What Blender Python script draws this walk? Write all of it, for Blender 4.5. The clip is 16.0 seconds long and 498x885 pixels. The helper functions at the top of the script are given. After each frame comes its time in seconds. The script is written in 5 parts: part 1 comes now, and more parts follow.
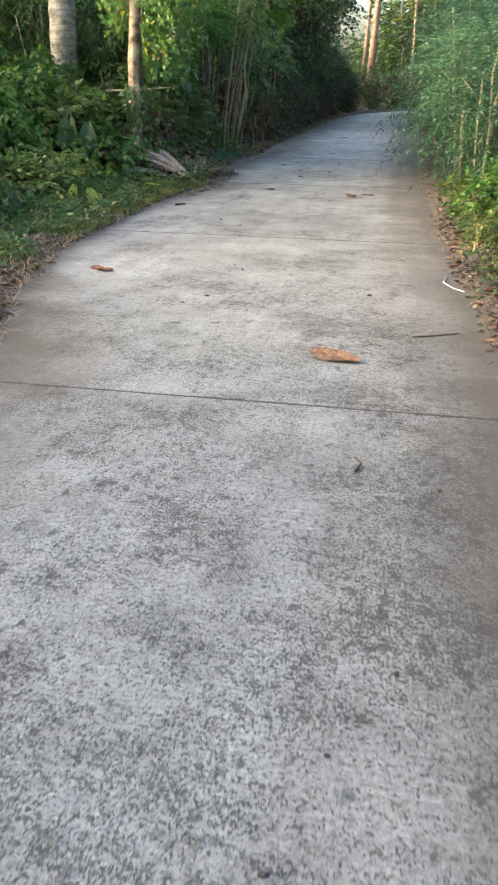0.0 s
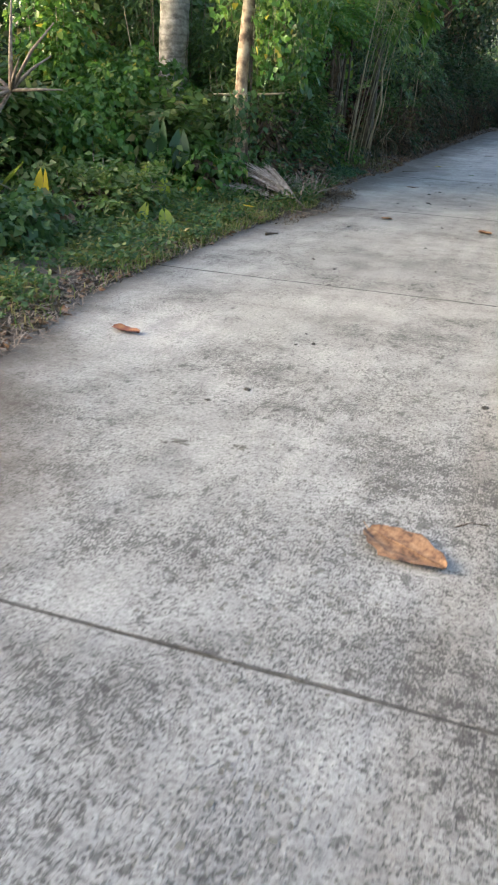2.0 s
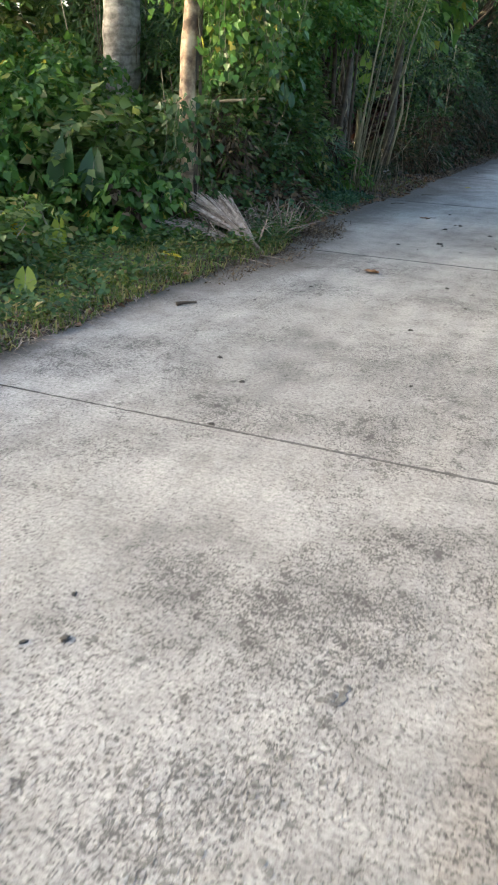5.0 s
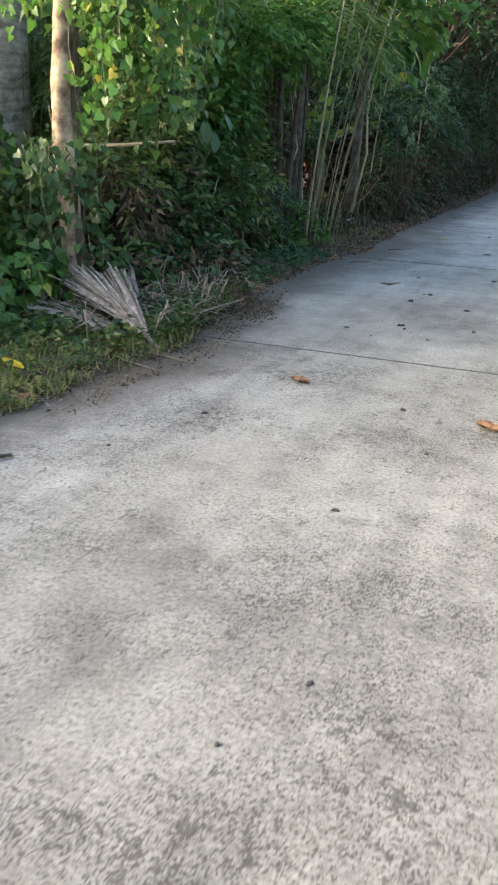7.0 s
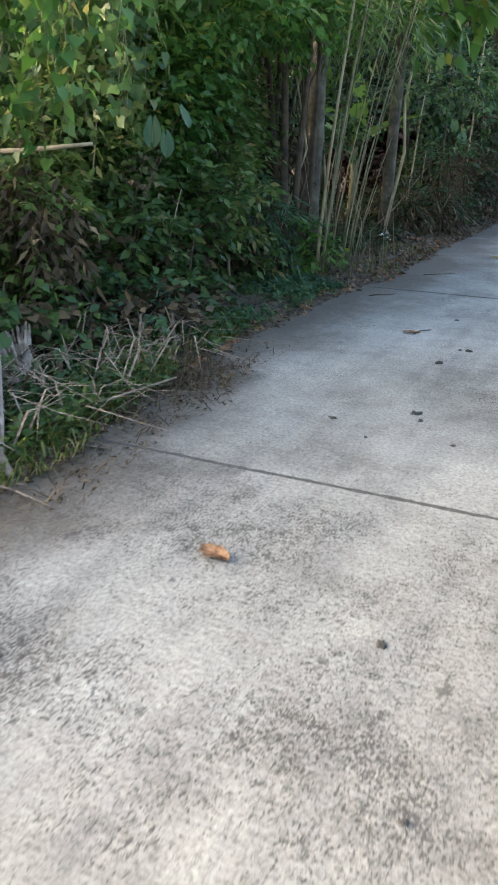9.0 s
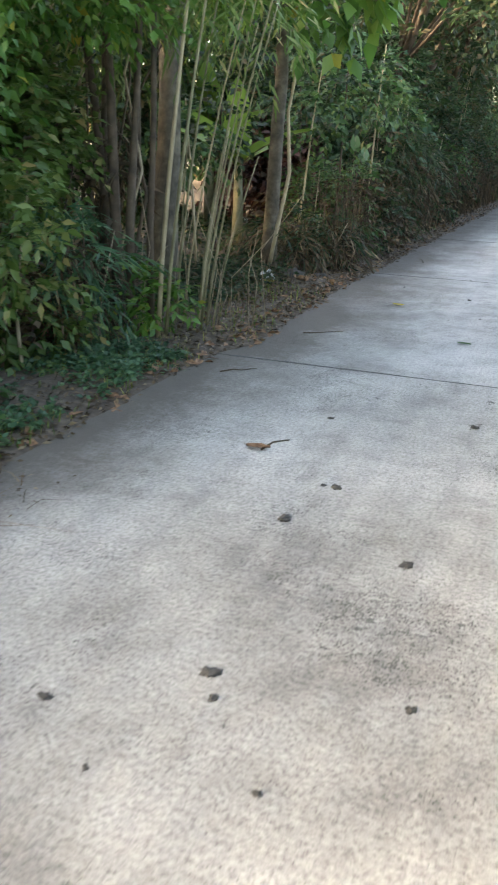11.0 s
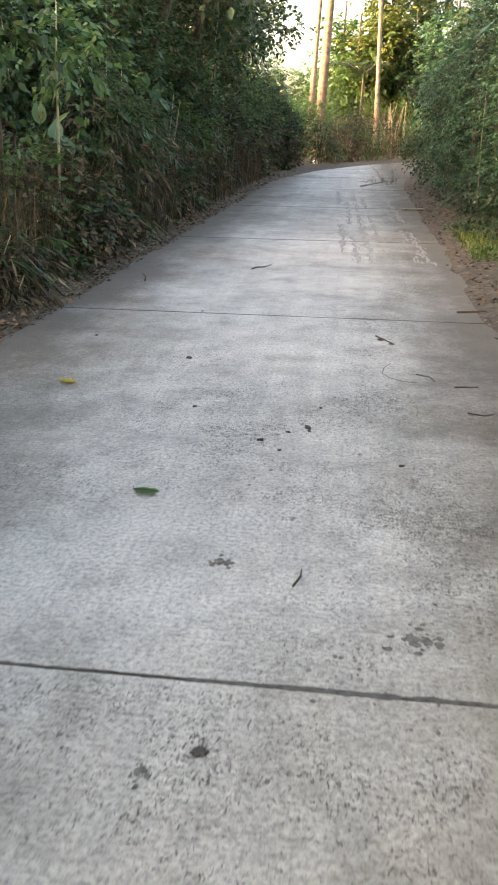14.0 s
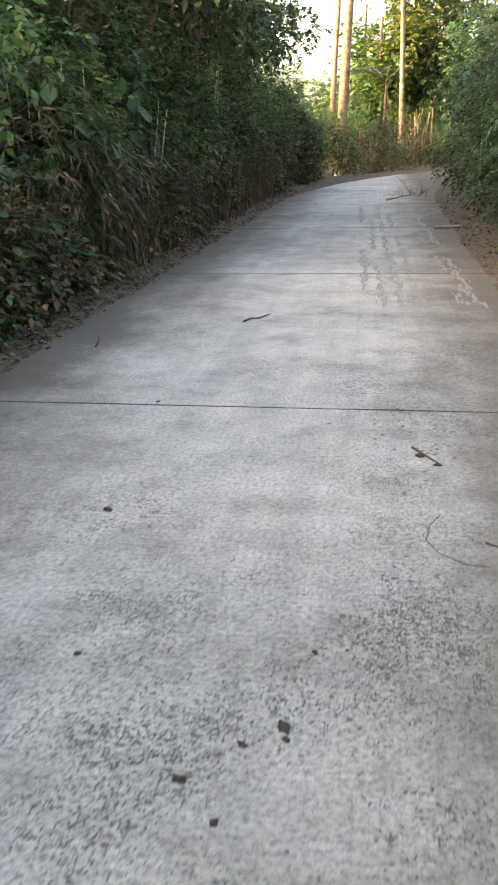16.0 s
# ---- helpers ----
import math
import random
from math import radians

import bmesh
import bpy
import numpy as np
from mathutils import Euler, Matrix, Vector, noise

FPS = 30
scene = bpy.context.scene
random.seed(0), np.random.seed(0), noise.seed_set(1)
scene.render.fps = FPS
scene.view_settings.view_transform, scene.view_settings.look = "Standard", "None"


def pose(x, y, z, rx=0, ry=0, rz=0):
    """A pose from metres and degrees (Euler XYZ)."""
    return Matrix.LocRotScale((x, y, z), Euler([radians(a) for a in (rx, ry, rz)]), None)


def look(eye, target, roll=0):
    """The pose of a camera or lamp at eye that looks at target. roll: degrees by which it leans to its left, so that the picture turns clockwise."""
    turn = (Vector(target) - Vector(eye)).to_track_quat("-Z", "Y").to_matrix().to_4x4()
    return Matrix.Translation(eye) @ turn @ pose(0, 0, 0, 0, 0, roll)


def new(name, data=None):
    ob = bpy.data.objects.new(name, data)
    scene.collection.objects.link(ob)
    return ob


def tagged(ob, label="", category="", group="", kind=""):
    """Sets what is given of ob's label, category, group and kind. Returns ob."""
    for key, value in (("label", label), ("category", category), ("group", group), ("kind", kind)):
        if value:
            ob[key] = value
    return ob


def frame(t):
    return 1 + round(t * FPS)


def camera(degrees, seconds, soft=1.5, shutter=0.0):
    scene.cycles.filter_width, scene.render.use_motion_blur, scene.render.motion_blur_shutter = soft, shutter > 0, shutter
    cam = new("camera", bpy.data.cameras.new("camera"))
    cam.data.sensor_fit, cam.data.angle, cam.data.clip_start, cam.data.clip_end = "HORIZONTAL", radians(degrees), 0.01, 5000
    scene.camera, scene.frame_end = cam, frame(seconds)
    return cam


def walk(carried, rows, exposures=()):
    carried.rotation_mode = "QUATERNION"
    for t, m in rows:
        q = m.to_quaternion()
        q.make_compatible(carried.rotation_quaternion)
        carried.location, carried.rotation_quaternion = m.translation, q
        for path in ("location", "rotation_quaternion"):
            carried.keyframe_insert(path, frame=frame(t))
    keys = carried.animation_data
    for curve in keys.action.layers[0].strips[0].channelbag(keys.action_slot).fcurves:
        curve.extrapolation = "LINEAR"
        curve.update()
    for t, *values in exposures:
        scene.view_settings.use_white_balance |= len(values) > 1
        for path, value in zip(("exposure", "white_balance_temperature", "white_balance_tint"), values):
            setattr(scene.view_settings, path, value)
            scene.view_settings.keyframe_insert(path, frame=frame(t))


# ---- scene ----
cam = camera(33.2, 16.0, soft=1.9, shutter=0.25)
PATH = [
    (0, (0.973, 0.132, 1.398), (0.66, 1.939, 0.601), 0.9),
    (0.5, (0.966, 0.594, 1.373), (0.54, 2.379, 0.578), 1.4),
    (1, (0.966, 1.098, 1.371), (0.453, 2.863, 0.582), 1.0),
    (1.5, (0.997, 1.577, 1.386), (0.37, 3.294, 0.575), 1.5),
    (2, (0.935, 2.109, 1.396), (0.35, 3.85, 0.602), 2.9),
    (2.5, (0.998, 2.651, 1.392), (0.422, 4.403, 0.619), 3.1),
    (3, (0.972, 3.184, 1.382), (0.409, 4.934, 0.594), 3.2),
    (3.2, (0.967, 3.393, 1.392), (0.409, 5.145, 0.606), 3.3),
    (5.3, (0.825, 5.509, 1.364), (0.127, 7.212, 0.582), 2.5),
    (5.5, (0.761, 5.742, 1.385), (0.073, 7.447, 0.598), 2.2),
    (6, (0.691, 6.286, 1.373), (-0.013, 8.005, 0.632), 1.6),
    (6.5, (0.68, 6.799, 1.395), (-0.023, 8.534, 0.691), 2.3),
    (7, (0.623, 7.416, 1.401), (-0.058, 9.16, 0.696), 2.0),
    (7.5, (0.641, 7.967, 1.394), (-0.105, 9.666, 0.647), 1.2),
    (8, (0.569, 8.556, 1.39), (-0.207, 10.242, 0.645), 0.2),
    (8.2, (0.545, 8.772, 1.389), (-0.249, 10.454, 0.655), 0.0),
    (10.3, (0.073, 11.212, 1.365), (-0.692, 12.927, 0.677), 2.9),
    (10.5, (0.07, 11.397, 1.392), (-0.649, 13.133, 0.706), 2.8),
    (10.8, (0.119, 11.736, 1.391), (-0.569, 13.483, 0.702), 1.8),
    (11, (0.135, 11.982, 1.395), (-0.527, 13.745, 0.72), 1.8),
    (11.5, (0.085, 12.559, 1.39), (-0.514, 14.346, 0.72), 1.4),
    (12, (0.096, 13.148, 1.364), (-0.476, 14.946, 0.7), -0.2),
    (12.5, (0.13, 13.698, 1.37), (-0.49, 15.475, 0.694), 0.2),
    (12.6, (0.144, 13.823, 1.366), (-0.477, 15.595, 0.678), 0.1),
    (12.7, (0.162, 13.97, 1.366), (-0.426, 15.75, 0.67), 0.4),
    (12.8, (0.156, 14.068, 1.367), (-0.371, 15.873, 0.686), -0.3),
    (13, (0.146, 14.276, 1.376), (-0.236, 16.114, 0.684), 1.1),
    (13.5, (0.24, 14.869, 1.373), (-0.045, 16.723, 0.677), 0.5),
    (14, (0.209, 15.437, 1.379), (-0.012, 17.292, 0.664), 0.8),
    (14.5, (0.261, 15.978, 1.35), (0.008, 17.834, 0.648), -0.3),
    (15, (0.211, 16.509, 1.327), (-0.116, 18.353, 0.625), -1.2),
    (15.5, (0.192, 17.071, 1.322), (-0.147, 18.911, 0.618), -1.7),
    (16, (0.238, 17.619, 1.329), (-0.062, 19.473, 0.643), -1.5),
]
EXPOSURES = [(0.0, 2.46, 6500, 6), (1.5, 2.4, 6400, 6), (2.5, 2.38, 6300, 6), (5.5, 2.48, 6300, 6), (7.0, 2.66, 6300, 6), (8.0, 2.76, 6300, 6), (10.3, 3.34, 6900, 8), (11.0, 3.52, 7400, 9), (12.5, 3.66, 8000, 10), (13.3, 3.52, 8200, 11), (14.0, 3.45, 8300, 12), (15.0, 3.4, 8300, 12), (16.0, 3.36, 8300, 12)]
walk(cam, [(t, look(eye, target, roll)) for t, eye, target, roll in PATH], EXPOSURES)

# ---- world and light ----
SUN_ELEVATION, SUN_AZIMUTH = 15.0, 252.0   # degrees; azimuth clockwise from +y
world = bpy.data.worlds.new("sky")
scene.world = world
world.use_nodes = True
wn = world.node_tree.nodes
sky = wn.new("ShaderNodeTexSky")
sky.sky_type = "NISHITA"
sky.sun_disc = False
sky.sun_elevation, sky.sun_rotation = radians(SUN_ELEVATION), radians(SUN_AZIMUTH)
world.node_tree.links.new(sky.outputs[0], wn["Background"].inputs[0])
wn["Background"].inputs[1].default_value = 0.15
sky.air_density, sky.dust_density, sky.ozone_density = 0.8, 5.0, 0.3
sun = new("sun", bpy.data.lights.new("sun", "SUN"))
sun.data.energy, sun.data.angle, sun.data.color = 1.3, radians(12), (1.0, 0.82, 0.6)
sx = math.sin(radians(SUN_AZIMUTH)) * math.cos(radians(SUN_ELEVATION))
sy = math.cos(radians(SUN_AZIMUTH)) * math.cos(radians(SUN_ELEVATION))
sun.matrix_world = look((sx * 50, sy * 50, 50 * math.sin(radians(SUN_ELEVATION))), (0, 0, 0))


# ---- materials ----
def material(name):
    m = bpy.data.materials.new(name)
    m.use_nodes = True
    nt = m.node_tree
    return m, nt, nt.nodes["Principled BSDF"], nt.nodes, nt.links


def noise_node(nt, scale, detail=4, rough=0.6, coord="Object", vec=None):
    n = nt.nodes.new("ShaderNodeTexNoise")
    n.inputs["Scale"].default_value, n.inputs["Detail"].default_value, n.inputs["Roughness"].default_value = scale, detail, rough
    if vec is None:
        tc = nt.nodes.new("ShaderNodeTexCoord")
        vec = tc.outputs[coord]
    nt.links.new(vec, n.inputs["Vector"])
    return n


def ramp(nt, fac, stops):
    r = nt.nodes.new("ShaderNodeValToRGB")
    e = r.color_ramp.elements
    while len(e) < len(stops):
        e.new(0.5)
    for el, (p, c) in zip(e, stops):
        el.position, el.color = p, (*c, 1)
    nt.links.new(fac, r.inputs[0])
    return r


def mix(nt, fac, a, b, kind="MIX"):
    n = nt.nodes.new("ShaderNodeMix")
    n.data_type, n.blend_type = "RGBA", kind
    for sock, v in ((n.inputs[0], fac), (n.inputs[6], a), (n.inputs[7], b)):
        if isinstance(v, (int, float)):
            sock.default_value = v
        elif isinstance(v, tuple):
            sock.default_value = (*v, 1)
        else:
            nt.links.new(v, sock)
    return n.outputs[2]


def bump(nt, bsdf, height, strength, distance):
    b = nt.nodes.new("ShaderNodeBump")
    b.inputs["Strength"].default_value, b.inputs["Distance"].default_value = strength, distance
    nt.links.new(height, b.inputs["Height"])
    nt.links.new(b.outputs[0], bsdf.inputs["Normal"])
    return b


def plain(name, stops, scale, rough=0.9, bump_strength=0.4, bump_dist=0.01):
    m, nt, bsdf, nodes, links = material(name)
    n = noise_node(nt, scale)
    r = ramp(nt, n.outputs[0], stops)
    links.new(r.outputs[0], bsdf.inputs["Base Color"])
    bsdf.inputs["Roughness"].default_value = rough
    bump(nt, bsdf, n.outputs[0], bump_strength, bump_dist)
    return m


def leaf_material(name, stops, gloss=0.45, through_light=0.35, specular=0.5):
    """Leaf tissue: each leaf takes its own tone, lets some light pass."""
    m, nt, bsdf, nodes, links = material(name)
    g = nodes.new("ShaderNodeNewGeometry")
    r = ramp(nt, g.outputs["Random Per Island"], stops)
    n = noise_node(nt, 1.1, 2)
    tone = ramp(nt, n.outputs[0], [(0.3, (0.65, 0.7, 0.7)), (0.7, (1.25, 1.2, 1.05))])
    col = mix(nt, 1.0, r.outputs[0], tone.outputs[0], "MULTIPLY")
    links.new(col, bsdf.inputs["Base Color"])
    bsdf.inputs["Roughness"].default_value = gloss
    bsdf.inputs["Specular IOR Level"].default_value = specular
    tr = nodes.new("ShaderNodeBsdfTranslucent")
    links.new(col, tr.inputs[0])
    ms = nodes.new("ShaderNodeMixShader")
    ms.inputs[0].default_value = through_light
    links.new(bsdf.outputs[0], ms.inputs[1])
    links.new(tr.outputs[0], ms.inputs[2])
    links.new(ms.outputs[0], nodes["Material Output"].inputs[0])
    return m


LEAF_DARK = leaf_material("leaf_dark", [(0.0, (0.013, 0.033, 0.015)), (0.5, (0.027, 0.06, 0.022)), (0.84, (0.06, 0.10, 0.034)), (0.93, (0.09, 0.075, 0.04)), (1.0, (0.16, 0.12, 0.065))], 0.48, 0.35, 0.4)
LEAF_MID = leaf_material("leaf_mid", [(0.0, (0.045, 0.10, 0.035)), (0.6, (0.08, 0.16, 0.05)), (0.95, (0.14, 0.215, 0.065)), (1.0, (0.2, 0.17, 0.06))], 0.45, 0.45)
LEAF_VINE = leaf_material("leaf_vine", [(0.0, (0.055, 0.14, 0.028)), (0.7, (0.10, 0.22, 0.038)), (0.95, (0.17, 0.26, 0.048)), (1.0, (0.40, 0.34, 0.05))], 0.45, 0.45)
LEAF_TEAL = leaf_material("leaf_teal", [(0.0, (0.045, 0.11, 0.06)), (0.7, (0.08, 0.175, 0.09)), (1.0, (0.14, 0.235, 0.105))], 0.45, 0.42)
LEAF_DRY = leaf_material("leaf_dry", [(0.0, (0.036, 0.025, 0.016)), (0.5, (0.085, 0.06, 0.037)), (0.9, (0.155, 0.108, 0.063)), (1.0, (0.3, 0.225, 0.14))], 0.8, 0.15)
LEAF_YELLOW = leaf_material("leaf_yellow", [(0.0, (0.55, 0.42, 0.02)), (1.0, (0.62, 0.5, 0.04))])
GRASS = leaf_material("grass_blade", [(0.0, (0.09, 0.155, 0.035)), (0.5, (0.17, 0.225, 0.05)), (0.8, (0.3, 0.28, 0.085)), (1.0, (0.4, 0.32, 0.15))], 0.5, 0.45)
BARK_GREY = plain("bark_grey", [(0.3, (0.16, 0.14, 0.12)), (0.5, (0.3, 0.27, 0.23)), (0.7, (0.42, 0.39, 0.34))], 7)
BARK_TAN = plain("bark_tan", [(0.36, (0.11, 0.075, 0.05)), (0.46, (0.30, 0.21, 0.14)), (0.56, (0.5, 0.39, 0.26)), (0.7, (0.58, 0.48, 0.34))], 7)
BARK_DARK = plain("bark_dark", [(0.3, (0.04, 0.029, 0.02)), (0.7, (0.13, 0.095, 0.064))], 9)
CANE = plain("cane", [(0.3, (0.12, 0.11, 0.055)), (0.7, (0.27, 0.245, 0.14))], 8, 0.6)
DRY_STEM = plain("dry_stem", [(0.3, (0.22, 0.17, 0.11)), (0.7, (0.45, 0.37, 0.26))], 10)
SOIL = plain("soil", [(0.3, (0.04, 0.03, 0.022)), (0.5, (0.085, 0.065, 0.048)), (0.72, (0.155, 0.12, 0.088))], 14, 0.95, 0.6, 0.03)


# where the soil's edge lies along the lane, and how far dirt is trodden in from it
LEFT_Y, LEFT_X = (2.0, 4.4, 5.4, 6.9, 9.2, 10.8, 11.4, 12.3, 13.4, 14.2, 17.2, 17.7, 20.0, 30.0, 40.0), (-1.1, -1.25, -1.66, -1.97, -2.02, -1.99, -1.94, -1.86, -1.98, -2.1, -2.1, -2.0, -2.1, -2.0, -1.9)
RIGHT_Y, RIGHT_X = (2.0, 4.7, 6.3, 7.8, 10.2, 13.0, 22.0, 30.0, 40.0), (1.6, 1.56, 1.5, 1.44, 1.3, 1.25, 1.25, 1.28, 1.35)
DIRT_L = (0.7, 0.7, 0.5, 0.2, 0.2, 0.4, 0.5, 0.6, 0.5, 0.4, 0.75, 0.9, 0.9, 0.85, 0.8)
DIRT_R = (0.4, 0.4, 0.4, 0.4, 0.4, 0.6, 0.8, 0.8, 0.7)


def concrete_material():
    """Broomed, pitted and mossed slab concrete with worn wheel paths and dirt from the verges."""
    m, nt, bsdf, nodes, links = material("concrete")
    tc = nodes.new("ShaderNodeTexCoord")
    obj = tc.outputs["Object"]

    def stretched(sx_, sy_):
        mp = nodes.new("ShaderNodeMapping")
        mp.inputs["Scale"].default_value = (sx_, sy_, 1)
        links.new(obj, mp.inputs["Vector"])
        return mp.outputs[0]

    axes = nodes.new("ShaderNodeSeparateXYZ")
    links.new(obj, axes.inputs[0])
    along = nodes.new("ShaderNodeMath")
    along.operation, along.inputs[1].default_value = "DIVIDE", 40.0
    links.new(axes.outputs[1], along.inputs[0])

    def calc(op, a, b, c=None):
        n = nodes.new("ShaderNodeMath")
        n.operation = op
        for sock, v in zip(n.inputs, (a, b, c)):
            if isinstance(v, (int, float)):
                sock.default_value = v
            elif v is not None:
                links.new(v, sock)
        return n.outputs[0]

    def profile(ys_, values, low=0.0, span=1.0):
        """A value that changes along the lane."""
        r_ = ramp(nt, along.outputs[0], [(min(1.0, max(0.0, y_ / 40)), ((v_ - low) / span,) * 3) for y_, v_ in zip(ys_, values)])
        return calc("MULTIPLY_ADD", r_.outputs[0], span, low)

    large = noise_node(nt, 0.6, 9, 0.72, vec=obj)
    base = ramp(nt, large.outputs[0], [(0.3, (0.23, 0.224, 0.214)), (0.47, (0.36, 0.352, 0.338)), (0.68, (0.455, 0.446, 0.43))])
    grain = noise_node(nt, 60, 6, 0.8, vec=obj)
    grain_r = ramp(nt, grain.outputs[0], [(0.36, (0.5, 0.5, 0.5)), (0.5, (1.0, 1.0, 1.0)), (0.64, (1.32, 1.32, 1.31))])
    col = mix(nt, 1.0, base.outputs[0], grain_r.outputs[0], "MULTIPLY")
    broom = noise_node(nt, 1.0, 3, 0.6, vec=stretched(9, 70))
    broom_r = ramp(nt, broom.outputs[0], [(0.38, (0.8, 0.795, 0.79)), (0.6, (1.04, 1.04, 1.04))])
    col = mix(nt, 0.45, col, mix(nt, 1.0, col, broom_r.outputs[0], "MULTIPLY"))
    # dark pits and moss specks, gathered in patches
    fine_pits = noise_node(nt, 120, 3, 0.6, vec=stretched(1.0, 0.6))
    blot = noise_node(nt, 32, 8, 0.82, vec=stretched(1.0, 0.7))
    both = nodes.new("ShaderNodeMath")
    both.operation = "MULTIPLY_ADD"
    links.new(blot.outputs[0], both.inputs[0])
    both.inputs[1].default_value = 0.6
    low = nodes.new("ShaderNodeMath")
    low.operation = "MULTIPLY"
    links.new(fine_pits.outputs[0], low.inputs[0])
    low.inputs[1].default_value = 0.6
    links.new(low.outputs[0], both.inputs[2])
    pits = both
    patch = noise_node(nt, 1.1, 9, 0.78, vec=obj)
    patch_r = ramp(nt, patch.outputs[0], [(0.42, (0.0, 0.0, 0.0)), (0.64, (1.0, 1.0, 1.0))])
    add = nodes.new("ShaderNodeMath")
    add.operation = "MULTIPLY_ADD"
    links.new(patch_r.outputs[0], add.inputs[0])
    add.inputs[1].default_value = 0.135
    links.new(pits.outputs[0], add.inputs[2])
    # old slabs are pitted and mossed, newer ones smooth; the side under the wheels less worn
    worn = profile((0, 5.2, 6.6, 9.0, 12.6, 13.2, 16.0, 18.0, 20.0, 26.0), (.022, .024, .002, .004, -.006, -.045, -.042, -.036, -.04, -.045), -.06, .14)
    side = nodes.new("ShaderNodeMapRange")
    side.inputs["From Min"].default_value, side.inputs["From Max"].default_value = -.6, .8
    side.inputs["To Min"].default_value, side.inputs["To Max"].default_value = -.008, .01
    links.new(axes.outputs[0], side.inputs["Value"])
    worn = calc("ADD", worn, side.outputs[0])
    field = calc("ADD", add.outputs[0], worn)
    pit_r = ramp(nt, field, [(0.675, (0, 0, 0)), (0.75, (1, 1, 1))])
    half = nodes.new("ShaderNodeMath")
    half.operation = "MULTIPLY"
    links.new(pit_r.outputs[0], half.inputs[0])
    half.inputs[1].default_value = 0.85
    col = mix(nt, half.outputs[0], col, (0.085, 0.082, 0.078))
    # larger moss dots, scattered
    dots = noise_node(nt, 15, 6, 0.72, vec=stretched(1.0, 0.75))
    dot_sum = nodes.new("ShaderNodeMath")
    dot_sum.operation = "MULTIPLY_ADD"
    links.new(patch_r.outputs[0], dot_sum.inputs[0])
    dot_sum.inputs[1].default_value = 0.09
    links.new(dots.outputs[0], dot_sum.inputs[2])
    dot_r = ramp(nt, calc("ADD", dot_sum.outputs[0], worn), [(0.63, (0, 0, 0)), (0.67, (0.7, 0.7, 0.7))])
    col = mix(nt, dot_r.outputs[0], col, (0.08, 0.077, 0.072))
    mottle = noise_node(nt, 3.2, 7, 0.72, vec=obj)
    mottle_r = ramp(nt, mottle.outputs[0], [(0.34, (0.72, 0.715, 0.71)), (0.5, (0.98, 0.98, 0.98)), (0.68, (1.12, 1.12, 1.12))])
    col = mix(nt, 1.0, col, mottle_r.outputs[0], "MULTIPLY")
    # tyre-polished streaks along the lane
    tyre = noise_node(nt, 1.0, 3, 0.6, vec=stretched(8.0, 0.14))
    tyre_r = ramp(nt, tyre.outputs[0], [(0.38, (0.91, 0.912, 0.92)), (0.6, (1.02, 1.02, 1.015))])
    col = mix(nt, 1.0, col, tyre_r.outputs[0], "MULTIPLY")
    # slab tints, plus the lane's light put into the colour along its length
    slab_tint_light = ramp(nt, along.outputs[0], [(0.0, (.87, .882, .905)), (.11, (.87, .882, .905)), (.15, (.9, .895, .885)), (.2, (.78, .77, .758)), (.28, (.77, .758, .745)), (.315, (.86, .848, .835)), (.355, (.95, .937, .92)), (.425, (1.1, 1.085, 1.06)), (.44, (1.2, 1.2, 1.2)), (1.0, (1.32, 1.31, 1.3))])
    col = mix(nt, 1.0, col, slab_tint_light.outputs[0], "MULTIPLY")
    # a paler strip floated along the left side, ending in a straight seam
    wav = noise_node(nt, 2.5, 4, 0.6, vec=obj)
    seam = calc("ADD", calc("MULTIPLY_ADD", axes.outputs[1], .085, axes.outputs[0]), calc("MULTIPLY", wav.outputs[0], .12))
    strip = nodes.new("ShaderNodeMapRange")
    strip.inputs["From Min"].default_value, strip.inputs["From Max"].default_value = -.18, -.27
    links.new(seam, strip.inputs["Value"])
    strip_k = calc("MULTIPLY", strip.outputs[0], profile((0, 5.4, 6.4, 10.0, 12.0, 40), (0, 0, .8, .8, 0, 0)))
    col = mix(nt, strip_k, col, mix(nt, 1.0, col, (1.16, 1.16, 1.17), "MULTIPLY"))
    # the strip along the other side keeps a brown film past its own seam
    film_ = nodes.new("ShaderNodeMapRange")
    film_.inputs["From Min"].default_value, film_.inputs["From Max"].default_value = .78, .88
    links.new(calc("MULTIPLY_ADD", wav.outputs[0], .08, axes.outputs[0]), film_.inputs["Value"])
    film_k = calc("MULTIPLY", film_.outputs[0], profile((0, 3.0, 5.0, 12.0, 16.0, 40), (.3, .5, .8, .8, .3, .3)))
    col = mix(nt, film_k, col, mix(nt, 1.0, col, (.9, .85, .79), "MULTIPLY"))
    # soil trodden in from both edges
    wob = noise_node(nt, 1.3, 6, 0.7, vec=obj)
    fleck = noise_node(nt, 26, 5, 0.7, vec=obj)
    ragged = calc("ADD", calc("MULTIPLY", wob.outputs[0], 1.5), calc("MULTIPLY", fleck.outputs[0], .7))
    for edge_y, edge_x, wide, sign in ((LEFT_Y, LEFT_X, DIRT_L, 1), (RIGHT_Y, RIGHT_X, DIRT_R, -1)):
        gap = calc("MULTIPLY", calc("SUBTRACT", axes.outputs[0], profile(edge_y, edge_x, -2.2, 4.0)), float(sign))
        share = calc("DIVIDE", gap, profile(edge_y, wide))
        mr = nodes.new("ShaderNodeMapRange")
        mr.inputs["From Min"].default_value, mr.inputs["From Max"].default_value = 1.0, -.1
        mr.inputs["To Max"].default_value = 0.9
        links.new(calc("ADD", share, calc("MULTIPLY_ADD", ragged, -1.2, .98)), mr.inputs["Value"])
        col = mix(nt, mr.outputs[0], col, (0.095, 0.078, 0.062))
